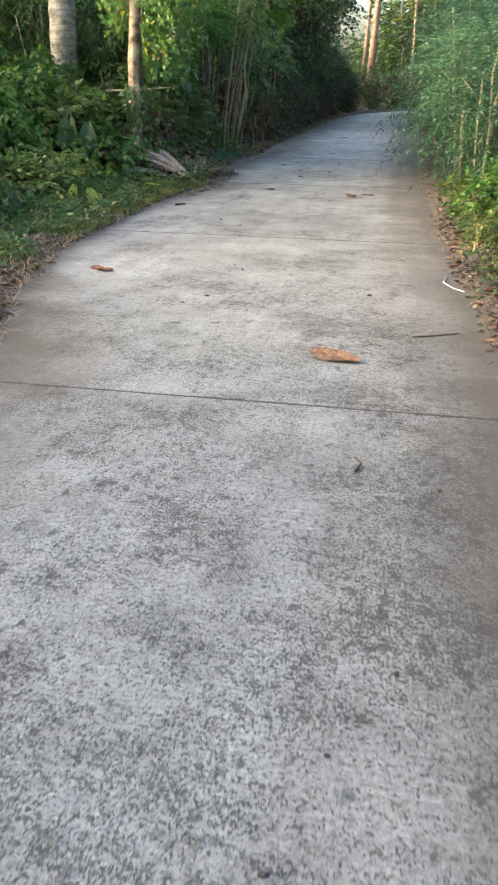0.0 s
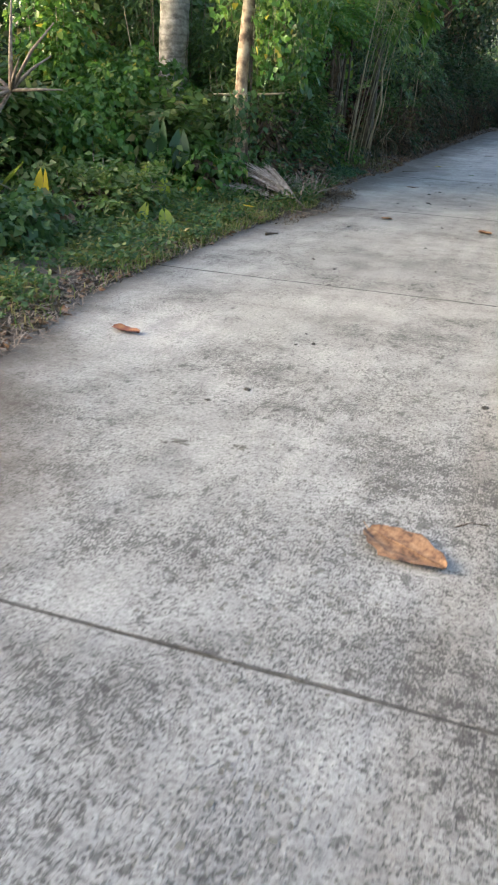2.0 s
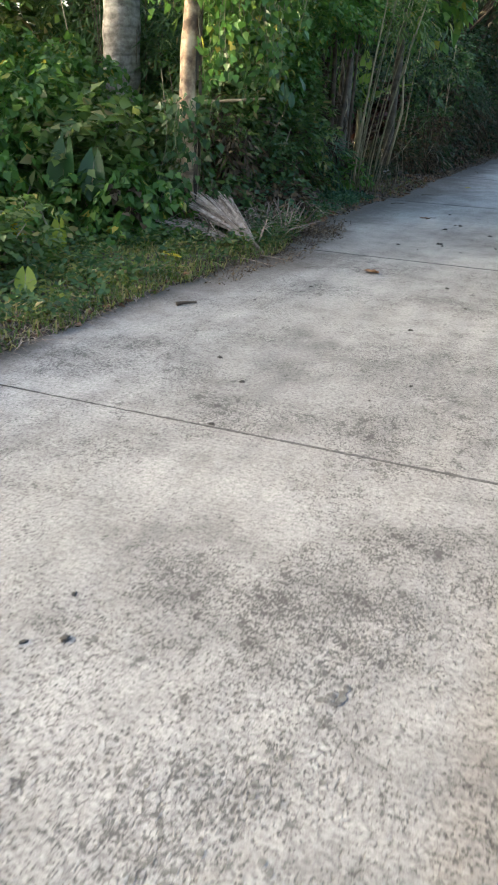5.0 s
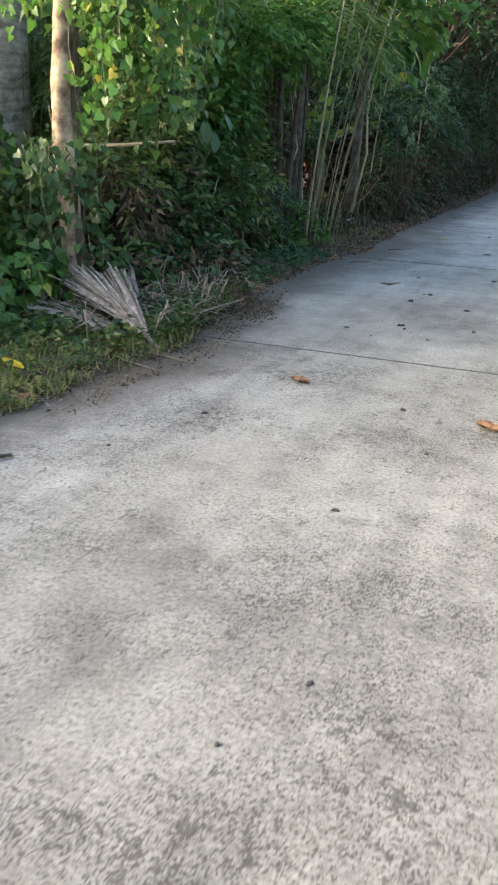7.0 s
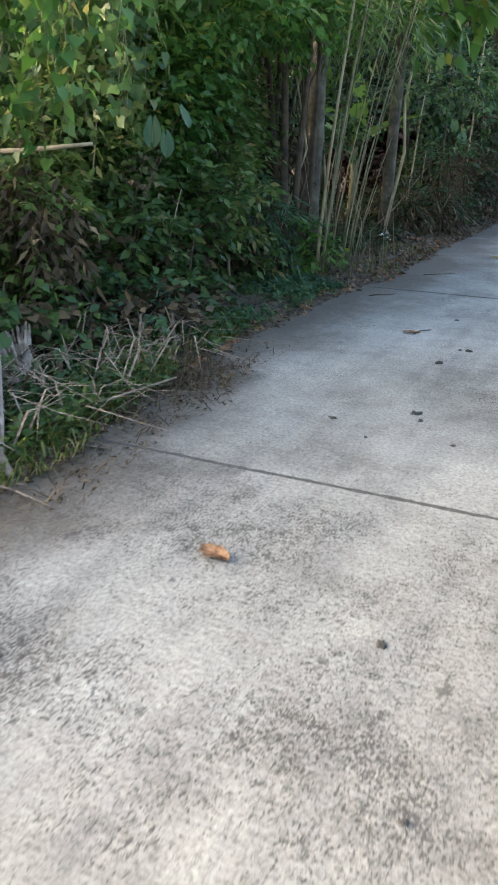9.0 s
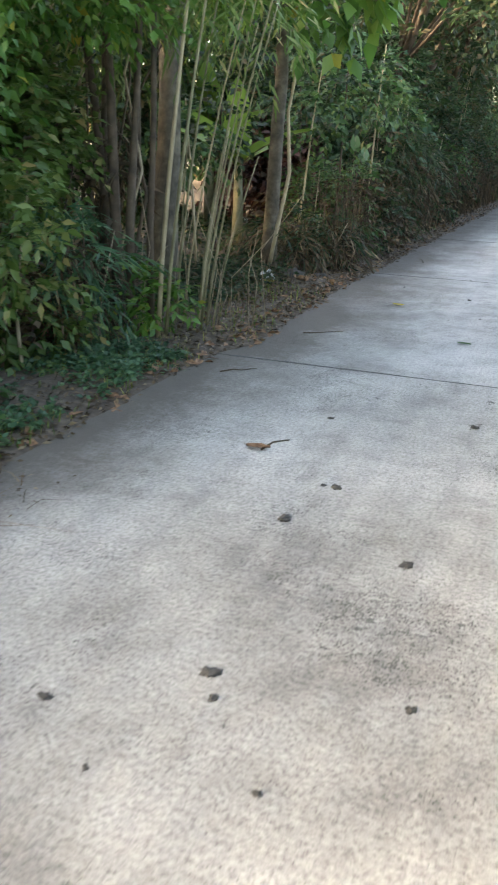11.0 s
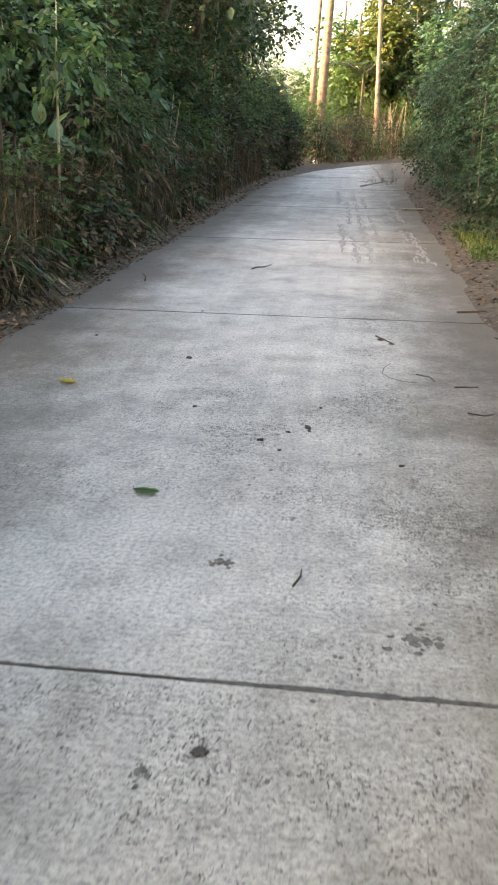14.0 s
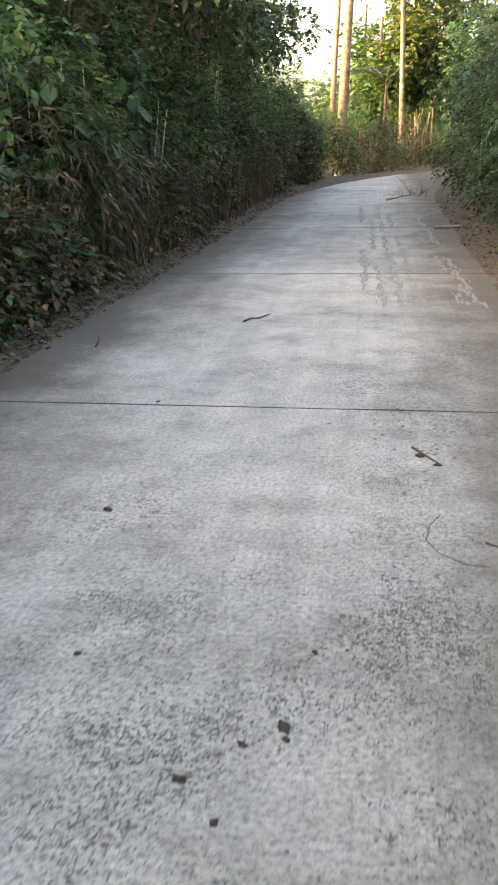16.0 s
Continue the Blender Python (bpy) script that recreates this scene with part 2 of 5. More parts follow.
    links.new(col, bsdf.inputs["Base Color"])
    bsdf.inputs["Roughness"].default_value = 0.85
    hsum = nodes.new("ShaderNodeMath")
    hsum.operation = "MULTIPLY_ADD"
    links.new(pit_r.outputs[0], hsum.inputs[0])
    hsum.inputs[1].default_value = -0.8
    links.new(grain.outputs[0], hsum.inputs[2])
    bump(nt, bsdf, hsum.outputs[0], 0.7, 0.006)
    return m


CONCRETE = concrete_material()
TAR = plain("tar", [(0.3, (0.04, 0.038, 0.036)), (0.7, (0.11, 0.106, 0.10))], 40, 0.8)
CLOD = plain("clod", [(0.3, (0.03, 0.028, 0.025)), (0.7, (0.09, 0.083, 0.074))], 60, 0.95, 0.6, 0.005)
STAIN = plain("stain", [(0.35, (0.06, 0.057, 0.052)), (0.6, (0.15, 0.143, 0.13))], 40, 0.9)
DEAD_LEAF = plain("dead_leaf", [(0.34, (0.055, 0.028, 0.015)), (0.44, (0.16, 0.08, 0.04)), (0.56, (0.25, 0.135, 0.066)), (0.7, (0.33, 0.2, 0.11))], 38, 0.7, 0.5, 0.004)
RED_LEAF = plain("red_leaf", [(0.3, (0.09, 0.028, 0.018)), (0.5, (0.17, 0.055, 0.03)), (0.7, (0.27, 0.13, 0.05))], 18, 0.7)
STRAW = plain("straw", [(0.3, (0.11, 0.08, 0.06)), (0.5, (0.23, 0.175, 0.135)), (0.7, (0.38, 0.31, 0.245))], 22, 0.85)
PALE = plain("pale_plastic", [(0.3, (0.6, 0.64, 0.68)), (0.7, (0.8, 0.82, 0.84))], 9, 0.4)
BANANA = leaf_material("banana_leaf", [(0.0, (0.16, 0.26, 0.05)), (1.0, (0.24, 0.36, 0.07))], 0.4, 0.5)
TARO_DARK = leaf_material("taro_leaf", [(0.0, (0.03, 0.09, 0.03)), (1.0, (0.05, 0.12, 0.035))], 0.4, 0.4)
TARO_LIME = leaf_material("taro_leaf_lime", [(0.0, (0.24, 0.34, 0.05)), (1.0, (0.38, 0.42, 0.05))], 0.45, 0.45)
LEAF_BAMBOO = leaf_material("leaf_bamboo", [(0.0, (0.07, 0.13, 0.03)), (0.6, (0.12, 0.2, 0.05)), (0.92, (0.2, 0.24, 0.08)), (1.0, (0.34, 0.27, 0.12))], 0.45, 0.45)
# yellow of the low sun put into the leaf colour; yellowish weeds share it
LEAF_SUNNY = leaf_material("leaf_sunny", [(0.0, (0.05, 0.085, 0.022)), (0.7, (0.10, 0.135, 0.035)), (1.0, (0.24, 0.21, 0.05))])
LEAF_MAROON = leaf_material("leaf_maroon", [(0.0, (0.03, 0.015, 0.015)), (0.6, (0.07, 0.028, 0.024)), (1.0, (0.12, 0.05, 0.035))])
CANE_DRY = plain("cane_dry", [(0.3, (0.24, 0.19, 0.11)), (0.7, (0.44, 0.36, 0.22))], 8, 0.6)
TREAD = plain("tread_dirt", [(0.35, (0.2, 0.195, 0.187)), (0.6, (0.3, 0.293, 0.28))], 35, 0.9)
FROND = plain("frond_grey", [(0.3, (0.15, 0.118, 0.097)), (0.5, (0.32, 0.26, 0.218)), (0.7, (0.5, 0.42, 0.36))], 16, 0.85)


def palm_bark():
    """Grey palm bark with close leaf-scar rings and lichen blotches."""
    m, nt, bsdf, nodes, links = material("palm_bark")
    w = nodes.new("ShaderNodeTexWave")
    w.bands_direction = "Z"
    w.inputs["Scale"].default_value, w.inputs["Distortion"].default_value, w.inputs["Detail"].default_value = 3.2, 7.0, 4
    tc = nodes.new("ShaderNodeTexCoord")
    links.new(tc.outputs["Object"], w.inputs["Vector"])
    n = noise_node(nt, 9, 6, 0.7)
    blot_ = ramp(nt, n.outputs[0], [(0.35, (0.12, 0.108, 0.092)), (0.5, (0.25, 0.232, 0.205)), (0.68, (0.38, 0.36, 0.325))])
    ring = ramp(nt, w.outputs[1], [(0.05, (0.74, 0.73, 0.71)), (0.35, (1, 1, 1))])
    links.new(mix(nt, 1.0, blot_.outputs[0], ring.outputs[0], "MULTIPLY"), bsdf.inputs["Base Color"])
    bsdf.inputs["Roughness"].default_value = 0.9
    bump(nt, bsdf, w.outputs[1], 0.35, 0.012)
    return m


PALM_BARK = palm_bark()
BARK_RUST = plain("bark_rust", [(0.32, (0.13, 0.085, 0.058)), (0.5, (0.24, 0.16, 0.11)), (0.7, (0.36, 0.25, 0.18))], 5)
BARK_BROWN = plain("bark_brown", [(0.32, (0.05, 0.04, 0.028)), (0.5, (0.10, 0.083, 0.058)), (0.7, (0.18, 0.155, 0.11))], 9)
MOSS = plain("dry_moss", [(0.35, (0.09, 0.087, 0.078)), (0.6, (0.19, 0.184, 0.168))], 50, 0.95)
# ---- builders ----
def mesh_of(name, verts, faces, mat, smooth=False):
    """A mesh from verts and faces: lists, or arrays of equal-sided faces."""
    me = bpy.data.meshes.new(name)
    if isinstance(faces, np.ndarray):
        v, f = np.ascontiguousarray(verts, dtype=np.float32), np.ascontiguousarray(faces, dtype=np.int32)
        me.vertices.add(len(v))
        me.vertices.foreach_set("co", v.ravel())
        me.loops.add(f.size)
        me.loops.foreach_set("vertex_index", f.ravel())
        me.polygons.add(len(f))
        me.polygons.foreach_set("loop_start", np.arange(0, f.size, f.shape[1], dtype=np.int32))
        me.update(calc_edges=True)
        me.validate()
    else:
        me.from_pydata([tuple(p) for p in verts], [], faces)
    me.materials.append(mat)
    if smooth:
        me.polygons.foreach_set("use_smooth", [True] * len(me.polygons))
    return me


def part(name, me, parent, label="", place=None):
    ob = new(name, me)
    ob.parent = parent
    if place is not None:
        ob.matrix_basis = place
    if label:
        ob["label"] = label
    return ob


def thing(name, x, y, z, label, category, group="", kind="", rz=0.0):
    ob = new(name)
    ob.empty_display_size = 0.1
    ob.matrix_basis = pose(x, y, z, 0, 0, rz)
    return tagged(ob, label, category, group, kind)


def single(name, me, place, label, category, group="", kind=""):
    ob = new(name, me)
    ob.matrix_basis = place
    return tagged(ob, label, category, group, kind)


def tube(points, radii, sides=7, rough=0.0, seed=0):
    """Verts and faces of a tapered tube through points; rough makes its skin uneven."""
    pts = [Vector(p) for p in points]
    verts, faces = [], []
    for i, p in enumerate(pts):
        d = (pts[min(i + 1, len(pts) - 1)] - pts[max(i - 1, 0)]).normalized()
        u = d.cross(Vector((0.3, 1, 0.2))).normalized()
        v = d.cross(u)
        for k in range(sides):
            a = 2 * math.pi * k / sides
            w = 1 + rough * noise.noise((math.cos(a) * 1.5 + seed, math.sin(a) * 1.5, i * 0.7))
            verts.append(p + (u * math.cos(a) + v * math.sin(a)) * radii[i] * w)
    for i in range(len(pts) - 1):
        for k in range(sides):
            a, b = i * sides + k, i * sides + (k + 1) % sides
            faces.append([a, b, b + sides, a + sides])
    faces.append(list(range(sides - 1, -1, -1)))
    faces.append(list(range((len(pts) - 1) * sides, len(pts) * sides)))
    return verts, faces


def join(pieces):
    verts, faces = [], []
    for v, f in pieces:
        n = len(verts)
        verts.extend(v)
        faces.extend([[i + n for i in q] for q in f])
    return verts, faces


# leaf outlines: (along, across, up) of each vertex, and the triangles
SHAPES = {
    "kite": ([(0, 0, 0), (.42, -.5, .16), (1, 0, -.1), (.42, .5, .16)], [(0, 2, 1), (0, 3, 2)]),
    "oval": ([(0, 0, 0), (.42, -.5, .14), (1, 0, -.12), (.42, .5, .14), (.5, 0, 0)], [(0, 4, 1), (4, 2, 1), (0, 3, 4), (4, 3, 2)]),
    "narrow": ([(0, 0, 0), (.35, -.5, .1), (.35, .5, .1), (1, 0, -.25)], [(0, 2, 1), (1, 2, 3)]),
    "heart": ([(0, 0, 0), (-.16, -.3, .05), (.22, -.52, .1), (1, 0, -.18), (.22, .52, .1), (-.16, .3, .05)], [(0, 2, 1), (0, 3, 2), (0, 4, 3), (0, 5, 4)]),
}


def leaf_mesh(rng, pos, d, length, width, shape, tilt=0.6):
    """One leaf of the given outline at each pos, pointing along d, its face turned upwards and then tilted at random."""
    tv, tf = SHAPES[shape]
    tv, tf = np.array(tv), np.array(tf)
    n = len(pos)
    d = d / np.maximum(np.linalg.norm(d, axis=1), 1e-6)[:, None]
    up = np.array([0, 0, 1.0]) + rng.normal(0, tilt, (n, 3))
    s = np.cross(d, up)
    s /= np.maximum(np.linalg.norm(s, axis=1), 1e-6)[:, None]
    u = np.cross(s, d)
    L = (length * rng.uniform(0.6, 1.3, n))[:, None, None]
    W = (width * rng.uniform(0.7, 1.25, n))[:, None, None]
    v = pos[:, None, :] + L * tv[None, :, 0:1] * d[:, None, :] + W * (tv[None, :, 1:2] * s[:, None, :] + tv[None, :, 2:3] * u[:, None, :])
    f = (np.arange(n) * len(tv))[:, None, None] + tf[None]
    return v.reshape(-1, 3), f.reshape(-1, 3)


def stack(parts):
    vs, fs, n = [], [], 0
    for v, f in parts:
        vs.append(v)
        fs.append(f + n)
        n += len(v)
    return np.concatenate(vs), np.concatenate(fs)


def sprays(rng, starts, out, length, pairs, leaf_len, leaf_w, shape="oval", droop=0.35, tilt=0.6, splay=0.9):
    """Leafy twigs: from each start a drooping twig along out, with leaves in pairs to both sides."""
    n = len(starts)
    out = out / np.maximum(np.linalg.norm(out, axis=1), 1e-6)[:, None]
    out = out + rng.normal(0, 0.45, (n, 3))
    out /= np.linalg.norm(out, axis=1)[:, None]
    side = np.cross(out, np.array([0, 0, 1.0]) + rng.normal(0, 0.25, (n, 3)))
    side /= np.maximum(np.linalg.norm(side, axis=1), 1e-6)[:, None]
    ln = (length * rng.uniform(0.6, 1.4, n))[:, None]
    down = np.array([0, 0, -1.0])
    pos, dirs = [], []
    for k in range(pairs):
        t = (k + 0.6) / pairs
        p = starts + out * ln * t + down * ln * droop * t * t
        along = out + down * droop * 2 * t
        for sg in (-1, 1):
            pos.append(p + rng.normal(0, 0.012, (n, 3)))
            dirs.append(along * (0.55 + 0.5 * t) + side * sg * splay + rng.normal(0, 0.22, (n, 3)) + down * 0.2)
    return leaf_mesh(rng, np.concatenate(pos), np.concatenate(dirs), leaf_len, leaf_w, shape, tilt)


def blades(rng, bases, height, width, lean=0.5):
    """Grass blades: two-segment tapering strips."""
    n = len(bases)
    az = rng.uniform(0, 2 * math.pi, n)
    h = (height * rng.uniform(0.4, 1.4, n))[:, None]
    w = (width * rng.uniform(0.7, 1.4, n))[:, None]
    d = np.stack([np.cos(az), np.sin(az), np.zeros(n)], 1)
    s = np.stack([-np.sin(az), np.cos(az), np.zeros(n)], 1)
    le = (lean * rng.uniform(0.2, 1.8, n))[:, None]
    z = np.array([0, 0, 1.0])
    b = np.asarray(bases)
    m = b + d * h * le * 0.35 + z * h * 0.6
    t = b + d * h * le + z * h * (1.0 - 0.35 * np.minimum(le, 1.5))
    verts = np.stack([b - s * w / 2, b + s * w / 2, m - s * w * 0.4, m + s * w * 0.4, t], 1).reshape(-1, 3)
    k = np.arange(n)[:, None] * 5
    tri = np.concatenate([k + [0, 1, 3], k + [0, 3, 2], k + [2, 3, 4]], 0)
    return verts, tri


def clump_points(rng, count, blobs, inner=0.5):
    """Places in overlapping ellipsoids (cx, cy, cz, rx, ry, rz), most near their skins, and the way outwards at each."""
    b = np.asarray(blobs, float)
    area = b[:, 3] * b[:, 4] + b[:, 4] * b[:, 5] + b[:, 3] * b[:, 5]
    pick = rng.choice(len(b), count, p=area / area.sum())
    v = rng.normal(0, 1, (count, 3))
    v /= np.linalg.norm(v, axis=1)[:, None]
    r = rng.uniform(inner, 1.0, count) ** 0.6
    r = r * (1 + 0.2 * np.sin(v[:, 0] * 7 + pick) * np.sin(v[:, 2] * 6 + pick * 2) + 0.08 * rng.normal(0, 1, count))
    p = b[pick, :3] + v * b[pick, 3:] * r[:, None]
    keep = p[:, 2] > 0.04
    return p[keep], v[keep]


# ---- road and ground ----
ROAD_L, ROAD_R = -2.16, 1.64
BEND = 36.0
rng = np.random.default_rng(4)


def shift(y):
    """How far the lane has swung to the right at y."""
    return max(0.0, y - BEND) ** 2 / 55.0


def verge(x, y):
    """How far soil lies over the slab's rim at this place, as a depth; wavy, with bays where rain has washed the slab."""
    u = x - shift(y)
    wl = float(np.interp(y, LEFT_Y, LEFT_X)) + 0.05 * noise.noise((y * 0.7, 3.1, 0)) + 0.05 * noise.noise((y * 2.3, 7.7, 0)) + 0.035 * noise.noise((y * 7, 1.7, 0))
    wr = float(np.interp(y, RIGHT_Y, RIGHT_X)) + 0.06 * noise.noise((y * 0.6, 13.1, 0)) + 0.05 * noise.noise((y * 2.1, 17.7, 0)) + 0.03 * noise.noise((y * 7, 11.7, 0))
    return max(wl - u, u - wr)


def ground_height(x, y):
    d = verge(x, y)
    if d < 0:
        return max(-0.06, 0.006 + d * 0.6)
    swell = 0.02 * noise.noise((x * 0.9, y * 0.9, 5)) + 0.012 * noise.noise((x * 4, y * 4, 9))
    bank = 0.35 * min(1.0, max(0.0, (-3.2 - x) / 3.0)) if y < 15 else 0.1 * min(1.0, max(0.0, (-3.2 - x) / 3.0))
    return 0.006 + min(0.035, d * 0.12) + swell * min(1.0, d / 0.6) + bank


xs = [-900, -200, -60, -25, -14, -10, -8, -7, -6, -5, -4.4, -3.8, -3.4, -3.0, -2.7] + [-2.5 + 0.06 * i for i in range(21)] + [-0.9, -0.2, 0.5, 0.9]
xs += [1.05 + 0.06 * i for i in range(21)] + [2.5, 2.8, 3.2, 3.7, 4.3, 5, 6, 8, 12, 25, 60, 200, 900]
ys = [-900, -200, -60, -25, -10, -6, -3, -1] + [0.12 * i for i in range(300)] + [36 + 0.5 * i for i in range(60)] + [70, 90, 120, 250, 900]
gv = []
for y in ys:
    sh = shift(min(y, 66.0))
    for x in xs:
        xx = x + sh if abs(x) < 30 else x
        gv.append((xx, y, ground_height(xx, y) if -2 < y < 66 else 0.0))
gf = [[j * len(xs) + i, j * len(xs) + i + 1, (j + 1) * len(xs) + i + 1, (j + 1) * len(xs) + i] for j in range(len(ys) - 1) for i in range(len(xs) - 1)]
tagged(new("ground", mesh_of("ground", gv, gf, SOIL, True)), "brown trodden soil with leaf litter under plants", "ground", "", "structure")

road = thing("road", 0, 0, 0, "weathered pale grey concrete lane of cast slabs", "road", "", "structure")
FIRST_JOINT, SLAB = 3.75, 4.5


def slab_mesh(a, b):
    """A slab from joint a to joint b with worn, chamfered rims."""
    rows = [a + 0.003, a + 0.010] + [a + (b - a) * k / 6 for k in range(1, 6)] + [b - 0.010, b - 0.003]
    cols = [ROAD_L, ROAD_L + 0.012, ROAD_R - 0.012, ROAD_R]
    verts, faces = [], []
    for j, y in enumerate(rows):
        for i, x in enumerate(cols):
            low = i in (0, 3) or j in (0, len(rows) - 1)
            verts.append((x + shift(y), y + 0.004 * noise.noise((x * 5, y, 0)), -0.007 if low else 0.0))
    for j in range(len(rows) - 1):
        for i in range(3):
            k = j * 4 + i
            faces.append([k, k + 1, k + 5, k + 4])
    n = len(verts)
    rim = [j * 4 for j in range(len(rows) - 1, -1, -1)] + [1, 2, 3] + [j * 4 + 3 for j in range(1, len(rows))] + [(len(rows) - 1) * 4 + 2, (len(rows) - 1) * 4 + 1]
    verts += [(verts[k][0], verts[k][1], -0.13) for k in rim]
    for q in range(len(rim)):
        r2 = (q + 1) % len(rim)
        faces.append([rim[q], n + q, n + r2, rim[r2]])
    return verts, faces


def joint_mesh(y0, width, seed):
    """A wavering bead of filler in a joint, thick in some stretches and thin in others."""
    verts, faces = [], []
    steps = 180
    for i in range(steps + 1):
        x = ROAD_L + 0.15 + (ROAD_R - ROAD_L - 0.3) * i / steps
        w = width * (0.55 + 0.95 * noise.noise((x * 1.2, seed, 0)) + 0.5 * noise.noise((x * 13, seed, 3)) + 0.4 * noise.noise((x * 31, seed, 6)))
        w = max(0.002, w)
        y = y0 + 0.006 * noise.noise((x * 3, seed, 8)) + 0.005 * noise.noise((x * 22, seed, 11))
        verts += [(x + shift(y0), y - w / 2, -0.006), (x + shift(y0), y - w * 0.3, 0.0022), (x + shift(y0), y + w * 0.3, 0.0022), (x + shift(y0), y + w / 2, -0.006)]
    for i in range(steps):
        for k in range(3):
            a = i * 4 + k
            faces.append([a, a + 4, a + 5, a + 1])
    return verts, faces


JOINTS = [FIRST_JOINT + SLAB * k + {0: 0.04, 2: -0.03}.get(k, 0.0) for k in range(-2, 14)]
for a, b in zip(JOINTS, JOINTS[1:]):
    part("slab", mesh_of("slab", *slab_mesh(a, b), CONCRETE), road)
for k, y0 in enumerate(JOINTS[1:-1]):
    wide = {3.79: 0.017, 8.25: 0.024, 12.72: 0.05, 17.25: 0.046, 21.75: 0.014}.get(y0, 0.009)
    part("joint_filler", mesh_of("joint_filler", *joint_mesh(y0, wide, k * 3.7), TAR), road, "dark tar joint between slabs")


# ---- plants ----
def stem(t, points, r0, mat, name="stem", label="", sides=5, r1=None):
    n = len(points)
    r1 = r0 * 0.35 if r1 is None else r1
    return part(name, mesh_of(name, *tube(points, [r0 + (r1 - r0) * k / (n - 1) for k in range(n)], sides, 0.2, points[0][0] * 9), mat, True), t, label)


KINDS = {   # leaf length, width, outline, pairs on a twig, twig length, droop, splay
    "shrub": (0.09, 0.05, "kite", 4, 0.26, 0.35, 0.9),
    "broad": (0.15, 0.09, "kite", 3, 0.28, 0.4, 0.9),
    "pinnate": (0.07, 0.02, "narrow", 13, 0.62, 0.5, 1.2),
    "reed": (0.17, 0.02, "narrow", 4, 0.3, 0.6, 0.5),
    "vine": (0.08, 0.075, "heart", 4, 0.4, 0.9, 0.7),
    "canopy": (0.27, 0.14, "kite", 4, 0.65, 0.35, 0.9),
}


def foliage(rng_, blobs, count, kind, inner=0.5):
    ll, lw, shape, pairs, tl, droop, splay = KINDS[kind]
    p, v = clump_points(rng_, count, blobs, inner)
    return sprays(rng_, p, v + np.array([0, 0, 0.25]), tl, pairs, ll, lw, shape, droop, 0.6, splay)


def bush(x, y, rx, ry, h, count, kind, mat, seed, label, stems=5, base=0.25, group="roadside bushes", dry=0):
    """A bush of several uneven lobes on a few stems."""
    r = np.random.default_rng(seed)
    blobs = []
    for _ in range(8):
        a, q = r.uniform(0, 2 * math.pi), r.uniform(0.1, 0.75)
        s = r.uniform(0.32, 0.6)
        blobs.append((math.cos(a) * rx * q, math.sin(a) * ry * q, h * r.uniform(base + 0.05, 0.82), rx * s, ry * s, h * r.uniform(0.14, 0.3)))
    t = thing("bush", x, y, 0, label, "bush", group)
    part("foliage", mesh_of("foliage", *foliage(r, blobs, count, kind), mat), t)
    if dry:
        part("dry_foliage", mesh_of("dry_foliage", *foliage(r, [(bx, by, bz * .7, sx_, sy_, sz_) for bx, by, bz, sx_, sy_, sz_ in blobs], dry, kind), LEAF_DRY), t, "withered brown leaves")
    for _ in range(stems):
        a, q = r.uniform(0, 2 * math.pi), r.uniform(0.2, 0.85)
        ex, ey = math.cos(a) * rx * q, math.sin(a) * ry * q
        bx, by = ex * r.uniform(0.2, 0.8), ey * r.uniform(0.2, 0.8)
        stem(t, [(bx, by, -0.08), (bx * .6 + ex * .4 + r.normal(0, .03), by * .6 + ey * .4, h * .35), (ex, ey + r.normal(0, .05), h * r.uniform(.6, .95))], r.uniform(.007, .016), (BARK_DARK, DRY_STEM)[int(r.random() < .4)])
    return t


def tree(x, y, r0, h, lean, crown, count, kind, crown_mat, bark, seed, label, limbs=5, rough=0.25, sides=10, group=""):
    """A tapered trunk with limbs and a crown of leafy twigs: crown gives (height, spread, depth)."""
    r = np.random.default_rng(seed)
    t = thing("tree", x, y, 0, label, "tree", group)
    n = 12
    pts = [(lean[0] * (k / n) ** 1.3 + .04 * noise.noise((k * .5, seed, 0)), lean[1] * (k / n) ** 1.3 + .04 * noise.noise((k * .5, seed, 5)), -0.1 + (h + .1) * k / n) for k in range(n + 1)]
    rad = [r0 * (1.35 if k == 0 else 1.08 if k == 1 else 1.0 - 0.6 * k / n) for k in range(n + 1)]
    part("trunk", mesh_of("trunk", *tube(pts, rad, sides, rough, seed), bark, True), t)
    ch, cs, cd = crown
    blobs = []
    for k in range(limbs):
        a = 2 * math.pi * (k + r.uniform(-.3, .3)) / limbs
        q = Vector(pts[int(n * min(.95, (ch - cd * .7) / h))])
        e = Vector((lean[0] + math.cos(a) * cs * r.uniform(.45, .75), lean[1] + math.sin(a) * cs * r.uniform(.45, .75), ch + cd * r.uniform(-.5, .5)))
        m = q.lerp(e, .5) + Vector((0, 0, cd * .12))
        stem(t, [tuple(q), tuple(m), tuple(e)], r0 * .38, bark, "limb")
        blobs.append((e.x, e.y, e.z, cs * r.uniform(.35, .55), cs * r.uniform(.35, .55), cd * r.uniform(.3, .5)))
        blobs.append((m.x, m.y, m.z + cd * .3, cs * .35, cs * .35, cd * .3))
    part("crown", mesh_of("crown", *foliage(r, blobs, count, kind, 0.35), crown_mat), t)
    return t


